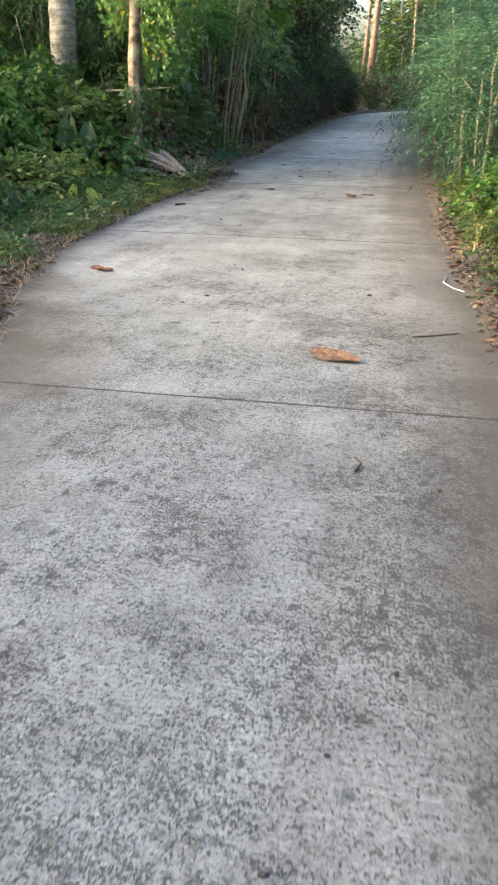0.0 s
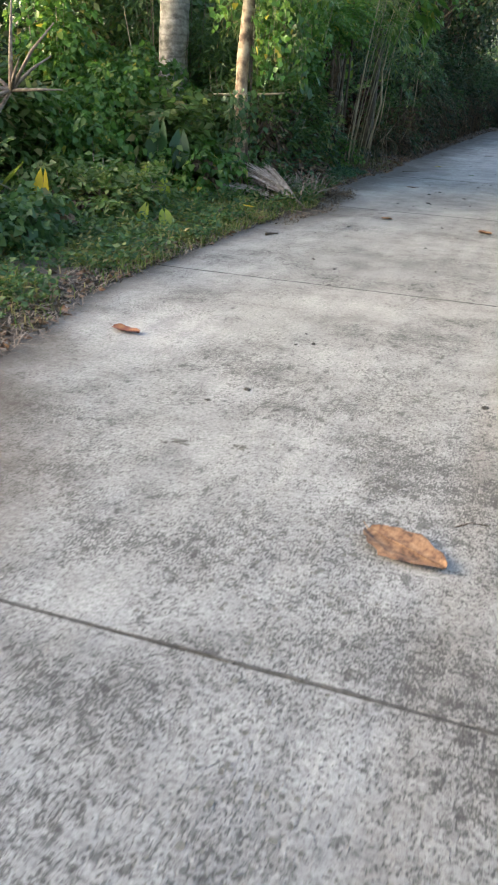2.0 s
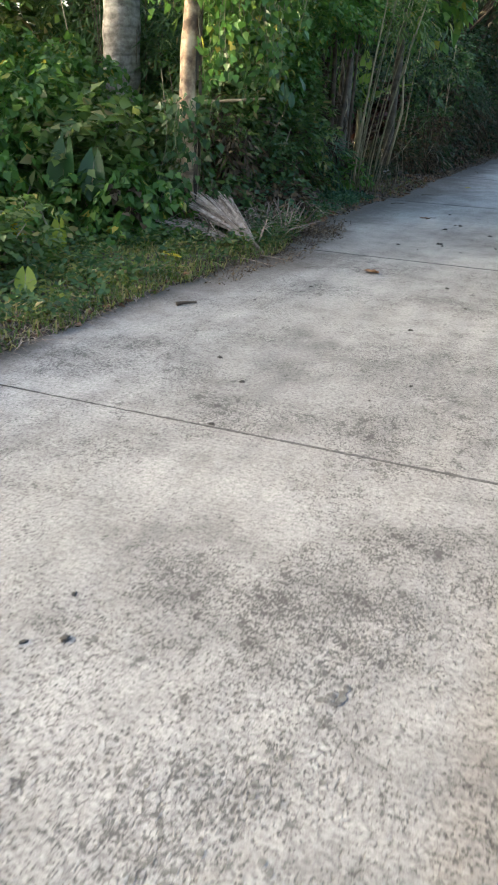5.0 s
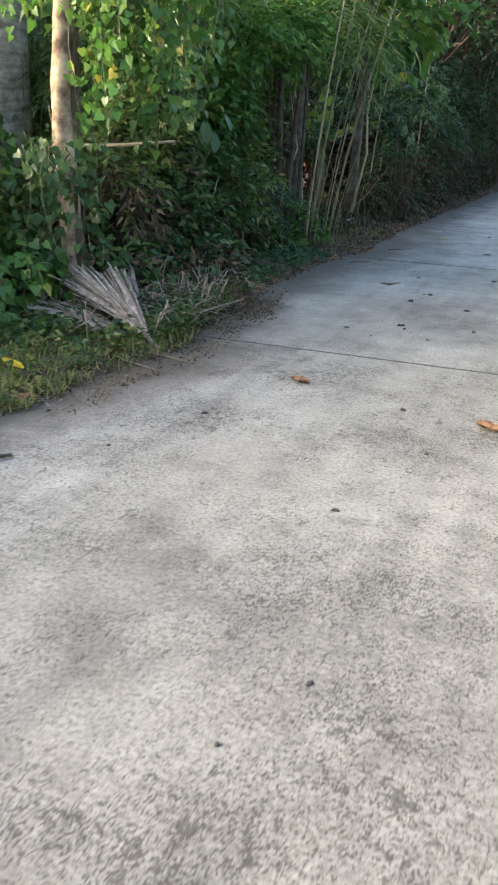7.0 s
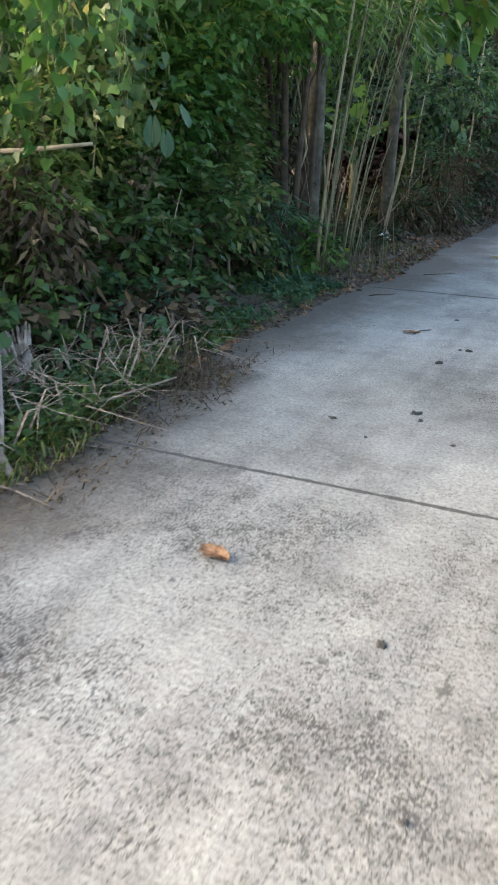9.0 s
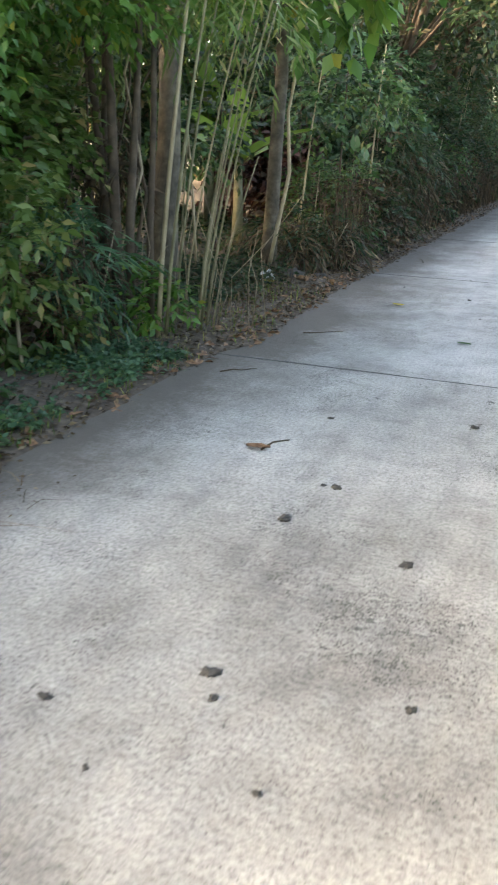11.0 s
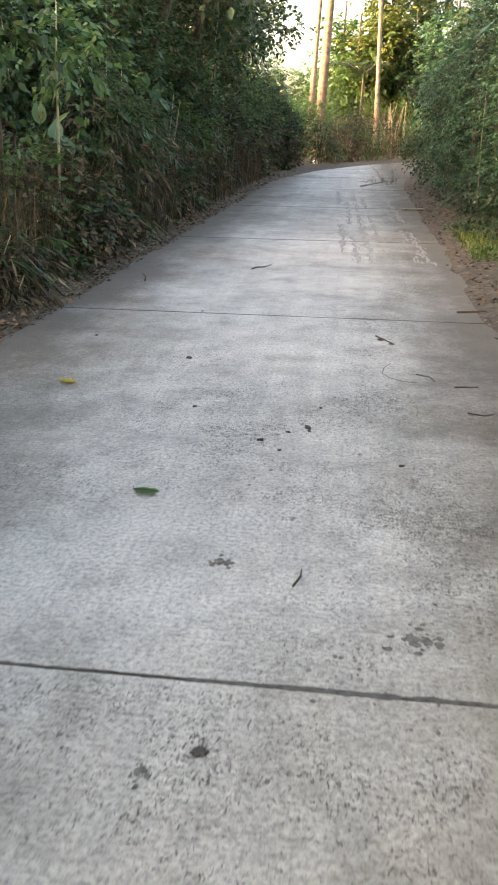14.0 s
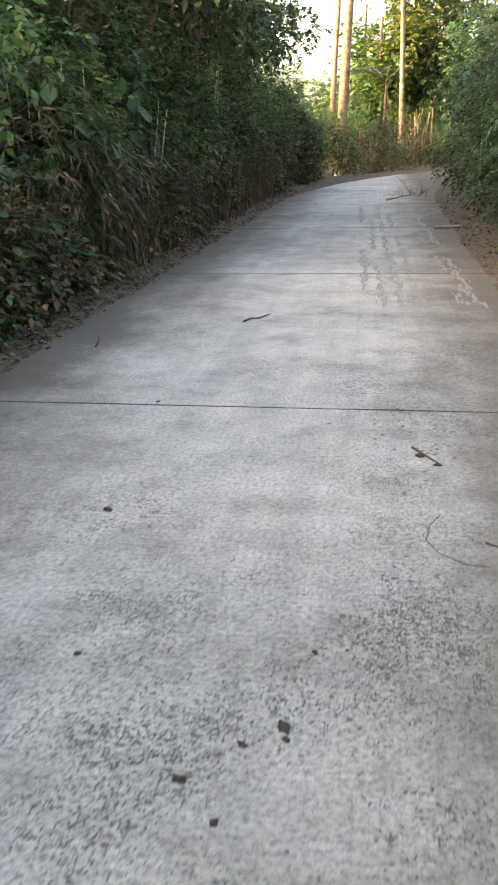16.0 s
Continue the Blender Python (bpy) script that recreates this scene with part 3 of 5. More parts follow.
# tall growth far to both sides, closing the place and carrying the shade
r0 = np.random.default_rng(11)
k = 0
for y in np.arange(-14, 62, 4.2):
    k += 1
    # those before y = 2 are unseen, added to keep sun off the lane
    if y < 2 or y > 13.5:    # the low bank between stays open to the evening sky
        tree(-8.8 + r0.uniform(-.8, .8), y, .13, 5.6, (r0.uniform(-.5, .5), r0.uniform(-.5, .5)), (3.9, 2.4, 2.4), 420, "canopy", (LEAF_DARK, LEAF_MID)[k % 2], BARK_DARK, 400 + k, "tall leafy tree in the thicket behind the bushes", group="thicket trees")
    if y > 26:
        tree(7.2 + r0.uniform(-.8, .8) + shift(y) * .8, y, .13, 5.4, (r0.uniform(-.5, .5), r0.uniform(-.5, .5)), (3.8, 2.4, 2.4), 380, "canopy", (LEAF_TEAL, LEAF_DARK)[k % 2], BARK_DARK, 500 + k, "tall leafy tree in the thicket behind the bushes", group="thicket trees")
for k, y in enumerate(np.arange(-4, 66, 5.0)):
    bush(-12.5 + r0.uniform(-1, 1), y, 3.0, 3.0, 3.4 if 0 < y < 14 else 4.2, 300, "canopy", LEAF_DARK, 600 + k, "dark leafy thicket well behind the lane", 4, 0.05, "thicket")
    bush(12.0 + r0.uniform(-1, 1) + shift(y), y, 3.0, 3.0, 4.2, 300, "canopy", LEAF_DARK, 650 + k, "dark leafy thicket well behind the lane", 4, 0.05, "thicket")
for k, x in enumerate(np.arange(-12, 26, 3.6)):
    bush(x, 70 + abs(x - 6) * .3, 2.8, 2.8, 2.8 if -6.5 < x < 0 else 5.5, 450, "canopy", LEAF_MID, 700 + k, "leafy thicket past the bend of the lane", 4, 0.05, "thicket")
for k, x in enumerate(np.arange(-14, 12, 3.4)):
    bush(x, 88, 2.8, 2.4, (5.4, 4.4, 6.0)[k % 3], 420, "canopy", LEAF_MID, 780 + k, "leafy thicket far past the bend", 4, 0.03, "thicket")
# unseen growth, added to close the place behind the start
for k, x in enumerate(np.arange(-8, 10, 4.0)):
    bush(x, -9, 2.6, 2.6, 4.5, 350, "canopy", LEAF_MID, 740 + k, "unseen leafy thicket added across the lane's start", 4, 0.05, "thicket")

# the low vine-grown bank before the slender trunk
k = 0
for x, y, h, rx, ry in ((-4.2, 5.2, .75, .9, 1.0), (-5.6, 6.2, 1.1, 1.1, 1.2), (-4.3, 7.4, .7, .8, .9), (-5.0, 8.3, 1.25, 1.0, 1.1), (-4.75, 9.1, .8, .6, .7), (-6.6, 8.8, 1.9, 1.2, 1.4),
                         (-5.0, 10.6, 1.35, .9, .8), (-4.0, 11.0, .8, .55, .6), (-6.1, 11.2, 2.0, 1.2, 1.3), (-4.6, 11.8, 1.45, .9, .9), (-3.75, 12.2, 1.2, .6, .8), (-5.3, 13.3, 1.8, 1.0, 1.0), (-4.1, 13.2, 1.45, .7, .8)):
    k += 1
    bush(x, y, rx, ry, h, int(520 * rx * ry * max(1, h)), ("vine", "shrub", "vine", "broad")[k % 4], (LEAF_VINE, LEAF_BAMBOO, LEAF_VINE, LEAF_BAMBOO)[k % 4], 20 + k, "vine-grown green bush on the low roadside bank", 4, 0.12, "bank bushes")
for k, (x, y, h) in enumerate(((-3.6, 6.3, .5), (-3.45, 8.2, .42), (-3.3, 9.9, .45), (-3.25, 12.0, .6), (-3.55, 12.6, .8), (-4.0, 10.2, .6))):
    bush(x, y, .55, .65, h, 230, ("shrub", "vine")[k % 2], (LEAF_VINE, LEAF_MID, LEAF_BAMBOO)[k % 3], 1600 + k, "low leafy weed bush at the foot of the bank", 4, .1, "bank bushes", 16)
# taller bush with yellowing vines beside the grey palm trunk
bush(-5.6, 12.6, .55, .6, 2.9, 420, "vine", LEAF_VINE, 48, "tall shrub hung with yellowing vine leaves", 5, 0.2, "bank bushes")
for k, (x, y, h) in enumerate(((-6.6, 14.8, 3.2), (-5.6, 16.2, 3.4), (-7.4, 12.6, 3.0), (-8.0, 10.0, 2.6), (-8.4, 7.0, 2.4), (-8.0, 4.0, 2.4))):
    bush(x, y, 1.2, 1.2, h, 620, "broad", (LEAF_BAMBOO, LEAF_MID)[k % 2], 70 + k, "tall dark shrub behind the bank", 5, 0.05, "bank bushes")

# dark hedge from the slender trunk to the cane clump
k = 0
for x, y, h, rx, kind, mat in ((-3.6, 14.3, 1.7, .8, "shrub", LEAF_BAMBOO), (-3.2, 15.2, 1.2, .6, "shrub", LEAF_MID), (-4.0, 15.7, 2.6, .9, "shrub", LEAF_VINE), (-3.15, 16.1, 1.3, .55, "shrub", LEAF_BAMBOO), (-3.6, 16.9, 2.3, .8, "shrub", LEAF_BAMBOO),
                            (-4.7, 17.3, 3.0, 1.0, "shrub", LEAF_MID), (-3.1, 17.0, 1.0, .45, "reed", LEAF_TEAL), (-2.95, 15.0, .7, .4, "shrub", LEAF_MID), (-2.85, 13.75, .45, .4, "shrub", LEAF_MID), (-3.0, 13.3, .6, .4, "vine", LEAF_MID), (-2.7, 14.4, .4, .35, "shrub", LEAF_TEAL), (-4.9, 14.9, 2.8, .9, "reed", LEAF_MID)):
    k += 1
    bush(x, y, rx, rx * 1.1, h, int(900 * rx * rx * h), kind, mat, 90 + k, "dark dense shrub in the shaded hedge", 12, 0.05, "hedge shrubs", 90)
# leaves hanging over the hedge from higher growth
for k, (x, y, z, rx, ry, rz, kind, mat, n) in enumerate(((-3.5, 15.0, 2.65, .8, .9, .4, "reed", LEAF_BAMBOO, 300), (-3.2, 16.4, 2.5, .7, .8, .4, "shrub", LEAF_VINE, 330), (-3.1, 17.5, 2.55, .6, .8, .3, "shrub", LEAF_VINE, 300), (-3.6, 19.9, 2.9, .9, .8, .4, "shrub", LEAF_VINE, 330))):
    r = np.random.default_rng(130 + k)
    t = thing("overhanging_shrub", x, y, 0, "drooping bright green foliage hanging over the hedge", "shrub", "overhanging foliage")
    part("foliage", mesh_of("foliage", *foliage(r, [(0, 0, z, rx, ry, rz), (.2, -.3, z - .2, rx * .6, ry * .6, rz * .7)], n, kind, .2), mat), t)
    stem(t, [(-.5, .1, -.1), (-.4, .05, z * .6), (0, 0, z), (.4, -.1, z + .15)], .016, CANE, "culm")


# ---- slender pale trunk with its vines, and the palm behind ----
def slender_trunk():
    t = thing("slender_tree", -3.0, 12.86, 0, "slender pale tan tree trunk, its shaded side put on as dark plates", "tree")
    n = 26
    pts = [(.02 * math.sin(k * .6) + .03 * k / n, .015 * math.cos(k * .5), -.1 + 5.1 * k / n) for k in range(n + 1)]
    rad = [.098 if k == 0 else .085 - .018 * k / n + .004 * noise.noise((k * .9, 0, 0)) for k in range(n + 1)]
    part("trunk", mesh_of("trunk", *tube(pts, rad, 14, .22, 3), BARK_TAN, True), t)
    r = np.random.default_rng(5)
    # dark bark plates put on the side away from the sun as its shade
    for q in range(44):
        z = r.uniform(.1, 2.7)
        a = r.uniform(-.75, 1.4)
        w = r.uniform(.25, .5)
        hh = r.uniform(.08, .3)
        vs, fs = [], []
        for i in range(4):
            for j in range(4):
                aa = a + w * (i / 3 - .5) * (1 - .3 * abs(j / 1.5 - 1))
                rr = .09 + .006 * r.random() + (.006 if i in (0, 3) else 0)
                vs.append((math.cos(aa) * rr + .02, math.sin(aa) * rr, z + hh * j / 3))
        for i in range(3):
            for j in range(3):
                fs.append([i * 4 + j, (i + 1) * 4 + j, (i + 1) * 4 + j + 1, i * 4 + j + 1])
        part("shade_plate", mesh_of("shade_plate", vs, fs, BARK_DARK), t, "dark plate standing in for shade on the trunk")
    p, v = clump_points(r, 520, [(.25, .25, 4.6, 1.1, 1.2, .6), (-.5, .1, 4.9, .9, .9, .5)], .3)
    part("crown", mesh_of("crown", *sprays(r, p, v, .3, 4, .11, .07, "oval", .4), LEAF_VINE), t)


slender_trunk()


def vine_curtain(x, y, z_top, z_low, spread, count, mat, seed, label):
    """A curtain of heart-leaved vines on hanging strands."""
    r = np.random.default_rng(seed)
    t = thing("vine", x, y, 0, label, "vine", "hanging vines")
    pos, dirs = [], []
    for q in range(count):
        sx_, sy_ = r.uniform(-spread, spread), r.uniform(-.35, .35)
        low = z_low + (z_top - z_low) * r.uniform(0, .75) ** 1.3
        pts = [(sx_ + .05 * math.sin(q + i), sy_ + .05 * math.cos(q * 2 + i), z_top + (low - z_top) * i / 5) for i in range(6)]
        stem(t, pts, .004, CANE, "strand", sides=4, r1=.002)
        m = int((z_top - low) / .03)
        u = r.uniform(0, 1, m)
        base = np.array(pts[0]) * (1 - u)[:, None] + np.array(pts[-1]) * u[:, None] + r.normal(0, .06, (m, 3))
        pos.append(base)
        dirs.append(np.stack([r.normal(0, .5, m) + .25, r.normal(-.35, .5, m), r.uniform(-1.2, -.2, m)], 1))
    part("foliage", mesh_of("foliage", *leaf_mesh(r, np.concatenate(pos), np.concatenate(dirs), .078, .068, "heart", .6), mat), t)


vine_curtain(-2.62, 12.95, 2.6, 1.25, .3, 22, LEAF_VINE, 61, "sunlit yellow-green heart-leaved vine hanging beside the trunk")
vine_curtain(-2.5, 13.45, 2.9, 1.65, .42, 26, LEAF_VINE, 62, "sunlit yellow-green heart-leaved vine hanging over the hedge")
vine_curtain(-3.0, 14.35, 3.0, 1.3, .45, 30, LEAF_MID, 63, "green heart-leaved vine hanging over the hedge")
vine_curtain(-3.35, 12.9, 2.8, 2.0, .22, 9, LEAF_VINE, 64, "small tuft of yellow-green vine leaves high on the trunk")
vine_curtain(-2.93, 12.66, 1.25, .1, .15, 12, LEAF_MID, 65, "green creeper climbing the foot of the trunk")


def palm_trunk():
    t = thing("palm_tree", -4.7, 14.42, 0, "thick grey ringed palm trunk rising out of bushes", "tree")
    n = 60
    pts = [(.10 * (k / n), .05 * (k / n), -.1 + 7.0 * k / n) for k in range(n + 1)]
    rad = [.225 - .04 * k / n + (.002 if k % 2 else -.002) + (.05 if k < 4 else 0) for k in range(n + 1)]
    part("trunk", mesh_of("trunk", *tube(pts, rad, 18, .12, 8), PALM_BARK, True), t)
    r = np.random.default_rng(8)
    for q in range(11):
        a = 2 * math.pi * q / 11
        length = 3.0
        rib = [(.1 + math.cos(a) * length * u, .05 + math.sin(a) * length * u, 6.9 + 1.2 * u - 2.2 * u * u) for u in (0, .25, .5, .75, 1)]
        f = stem(t, rib, .025, CANE, "frond_rib")
        u = np.linspace(.12, 1, 46)
        base = np.stack([.1 + np.cos(a) * length * u, .05 + np.sin(a) * length * u, 6.9 + 1.2 * u - 2.2 * u * u], 1)
        sd = np.array([-math.sin(a), math.cos(a), 0])
        pp = np.concatenate([base, base])
        dd = np.concatenate([np.tile(sd, (46, 1)), np.tile(-sd, (46, 1))]) + np.array([math.cos(a) * .5, math.sin(a) * .5, -.5]) + r.normal(0, .1, (92, 3))
        part("frond_blade", mesh_of("frond_blade", *leaf_mesh(r, pp, dd, .6, .04, "narrow", .2), LEAF_MID), t)


palm_trunk()


def big_leaf(length, width, tip=0.0, lobe=0.0, sag=0.25, cup=0.12, wave=0.03, n=9, seed=0):
    """A broad leaf blade lying along +y, with midrib fold, sag and wavy rim; lobe draws the base back into two ears."""
    verts, faces = [], []
    m = 7
    for i in range(n + 1):
        u = i / n
        w = width * .5 * (math.sin(math.pi * min(1, u * (.96 - tip) + .04 + tip * .3)) ** .75)
        for j in range(m):
            s = j / (m - 1) * 2 - 1
            back = -lobe * length * abs(s) ** 1.5 * max(0.0, 1 - u * 2.6)
            y = u * length + back
            z = -sag * length * u * u + cup * width * abs(s) + wave * width * noise.noise((s * 2.5 + seed, u * 4, seed))
            verts.append((s * w + .02 * width * noise.noise((u * 9, s, seed)), y, z))
    for i in range(n):
        for j in range(m - 1):
            a = i * m + j
            faces.append([a, a + 1, a + m + 1, a + m])
    return verts, faces


def aroid(x, y, label, blades_):
    """A plant of large arrow-shaped leaves, each on its own stalk: (dx, dy, height, length, turn, pitch, material, label)."""
    t = thing("aroid_plant", x, y, 0.02, label, "plant", "aroid plants")
    for q, (dx, dy, h, ln, turn, pitch, mat, lab) in enumerate(blades_):
        stem(t, [(0, 0, -.05), (dx * .4, dy * .4, h * .6), (dx, dy, h)], .012 if h < 1 else .005, CANE if h < 1 else BARK_DARK, "stalk", r1=.006 if h < 1 else .003)
        blade = part("leaf_blade", mesh_of("leaf_blade", *big_leaf(ln, ln * .72, 0, .3, .2, .12, .05, 9, q + x), mat, True), t, lab, pose(dx, dy, h, pitch, 0, turn))
        stem(blade, [(0, u * ln, -.2 * ln * u * u) for u in (0, .3, .6, .92)], .004, CANE, "midrib", "pale midrib", 5, .001)


lime, dark, yel = "lime-green leaf", "", "bright yellow withering leaf"
aroid(-3.3, 11.0, "aroid plant with pale lime and yellowing leaves in the weeds", ((-.1, -.05, .42, .26, 150, -60, TARO_LIME, lime), (.14, -.1, .28, .24, 185, -75, TARO_LIME, lime), (-.25, -.12, .26, .2, 200, -80, LEAF_YELLOW, yel)))
aroid(-3.55, 11.7, "aroid plant with large dark green leaves", ((0, -.1, .8, .42, 175, -70, TARO_DARK, dark), (.22, 0, .72, .36, 190, -65, TARO_DARK, dark), (-.2, .1, .6, .34, 140, -55, TARO_DARK, dark)))
aroid(-3.78, 9.45, "aroid plant with one bright yellow leaf", ((0, 0, .42, .3, 170, -75, LEAF_YELLOW, yel), (-.32, .05, .46, .36, 120, -40, TARO_LIME, lime), (-.5, -.2, .4, .34, 150, -45, TARO_LIME, lime)))
aroid(-2.75, 9.6, "small aroid plant in the grass", ((0, 0, .2, .22, 160, -60, TARO_LIME, lime), (.15, .1, .16, .2, 215, -30, TARO_LIME, lime)))
aroid(-3.05, 7.9, "small aroid plant in the grass", ((0, 0, .26, .24, 180, -65, TARO_DARK, dark), (.1, -.1, .2, .2, 130, -45, TARO_LIME, lime)))
# large dark lobed leaves in the hedge
aroid(-3.0, 14.6, "climbing plant with large dark split leaves", ((.3, 0, 1.38, .17, 200, -70, LEAF_TEAL, dark), (.36, .05, 1.3, .14, 240, -75, LEAF_TEAL, dark), (.44, .12, 1.46, .13, 265, -55, LEAF_TEAL, dark)))


# ---- dry palm frond heap at the trunk's foot ----
def dry_frond(x, y, z, rx, rz, length, width, seed):
    """A fallen palm leaf: a stout rib, and stiff folded leaflets spread in a fan from its butt."""
    r = np.random.default_rng(seed)
    t = thing("palm_frond", x, y, z, "dry grey-tan fallen palm frond against the trunk", "palm frond", "fallen fronds")
    t.matrix_basis = pose(x, y, z, rx, 0, rz)
    stem(t, [(0, -.12, .0), (0, length * .4, .02), (0, length * .9, .0)], .02, STRAW, "rib", r1=.006)
    for q in range(96):
        u = q / 95
        sg = 1 if q % 2 else -1
        ln = length * (.95 - .3 * u) * r.uniform(.75, 1.05)
        a = sg * (.04 + .5 * r.random() ** 1.2) * width
        b = Vector((sg * .012, length * u * .32, .012 * r.random()))
        lift = r.uniform(-.07, .1)
        verts, faces = [], []
        for i in range(5):
            s = i / 4
            c = b + Vector((math.sin(a) * ln * s, math.cos(a) * ln * s, lift * s - .07 * s * s + .008 * r.random()))
            w = .011 * (1 - s * .6) * (.5 + min(1, s * 3))
            nx, ny = math.cos(a) * w, -math.sin(a) * w
            verts += [c + Vector((-nx, -ny, -w * .8)), c, c + Vector((nx, ny, -w * .8))]
        for i in range(4):
            k0 = i * 3
            faces += [[k0, k0 + 1, k0 + 4, k0 + 3], [k0 + 1, k0 + 2, k0 + 5, k0 + 4]]
        part("leaflet", mesh_of("leaflet", verts, faces, (FROND, FROND, STRAW)[q % 3]), t)


dry_frond(-1.98, 12.2, .07, 21, 58, 1.0, .56, 3)
dry_frond(-2.05, 12.2, .04, 9, 76, 1.0, .5, 4)
dry_frond(-2.42, 12.9, .04, 30, 58, .6, .7, 6)


def rod(name, points, r0, mat, label, category, group="", r1=None, sides=6):
    n = len(points)
    r1 = r0 * .5 if r1 is None else r1
    p0 = Vector(points[0])
    me = mesh_of(name, *tube([tuple(Vector(p) - p0) for p in points], [r0 + (r1 - r0) * i / (n - 1) for i in range(n)], sides, .25, p0.x * 3), mat, True)
    return single(name, me, pose(*p0), label, category, group)


rod("stick", [(-3.1, 12.5, .02), (-2.95, 12.42, .22), (-2.93, 12.35, .42)], .012, DRY_STEM, "bare grey twig standing in the grass", "stick", "loose sticks")
rod("stick", [(-2.9, 12.55, .02), (-2.75, 12.5, .2), (-2.82, 12.6, .4)], .012, DRY_STEM, "bare grey twig standing in the grass", "stick", "loose sticks")
rod("stick", [(-2.3, 12.6, .06), (-1.95, 12.95, .12), (-1.72, 13.2, .2)], .009, STRAW, "pale dry stalk lying across the grass", "stick", "loose sticks")
rod("stick", [(-2.35, 12.3, .05), (-2.1, 12.15, .06), (-1.95, 11.95, .05)], .009, STRAW, "pale dry stalk lying across the grass", "stick", "loose sticks")
rod("stick", [(-2, 12.05, .03), (-1.775, 12.045, .02), (-1.55, 12, .012)], 0.006, STRAW, "pale dry stalk lying over the slab's rim", "stick", "loose sticks")
rod("stick", [(-1.95, 11.8, .03), (-1.775, 11.77, .02), (-1.6, 11.7, .012)], 0.005, STRAW, "pale dry stalk lying over the slab's rim", "stick", "loose sticks")
rod("stick", [(-2.1, 12.5, .03), (-1.91, 12.58, .02), (-1.72, 12.62, .012)], 0.006, STRAW, "pale dry stalk lying over the slab's rim", "stick", "loose sticks")
rod("stick", [(-2.05, 11.5, .03), (-1.95, 11.42, .02), (-1.85, 11.3, .012)], 0.004, STRAW, "pale dry stalk lying over the slab's rim", "stick", "loose sticks")
rod("branch", [(-3.75, 13.75, 1.2), (-3.1, 13.8, 1.23), (-2.6, 13.8, 1.28)], .02, DRY_STEM, "pale dead branch lodged level in the hedge", "branch")
rod("branch", [(-3.2, 32.3, .22), (-2.7, 32.1, .36), (-2.2, 32.0, .5)], .022, CANE_DRY, "pale dry pole sticking out of the hedge", "branch")
# withered leaves hanging below the dead branch
r = np.random.default_rng(77)
t = thing("withered_vine", -3.15, 13.9, 0, "withered brown vine leaves hanging in the hedge", "vine")
p, v = clump_points(r, 130, [(0, 0, .95, .35, .25, .28), (.1, 0, .7, .2, .2, .25)], .2)
part("foliage", mesh_of("foliage", *sprays(r, p, np.tile([0, 0, -1.0], (len(p), 1)), .25, 3, .13, .03, "narrow", .2), LEAF_DRY), t)
stem(t, [(0, 0, -.05), (.05, 0, .7), (0, 0, 1.25)], .008, BARK_DARK)

# bare sun-bleached branch over the bank
t = thing("bare_branch", -4.4, 9.9, 0, "bleached bare forked branch above the bank", "branch")
stem(t, [(-.9, .3, -.1), (-.5, .15, .7), (0, 0, 1.2)], .035, STRAW, "limb", r1=.022)
for a, e, ln in ((.3, .9, .8), (1.1, .5, .7), (1.9, .8, .9), (2.6, .35, .8), (3.3, .1, .7), (4.2, -.2, .6), (.0, .05, .6), (5.3, .5, .6), (1.5, 1.4, .9), (2.9, -.35, .7)):
    dx, dy, dz = math.cos(a) * math.cos(e) * ln, math.sin(a) * math.cos(e) * ln * .6, math.sin(e) * ln
    stem(t, [(0, 0, 1.2), (dx * .5, dy * .5, 1.2 + dz * .6), (dx, dy, 1.2 + dz)], .024, STRAW, "twig", r1=.007)


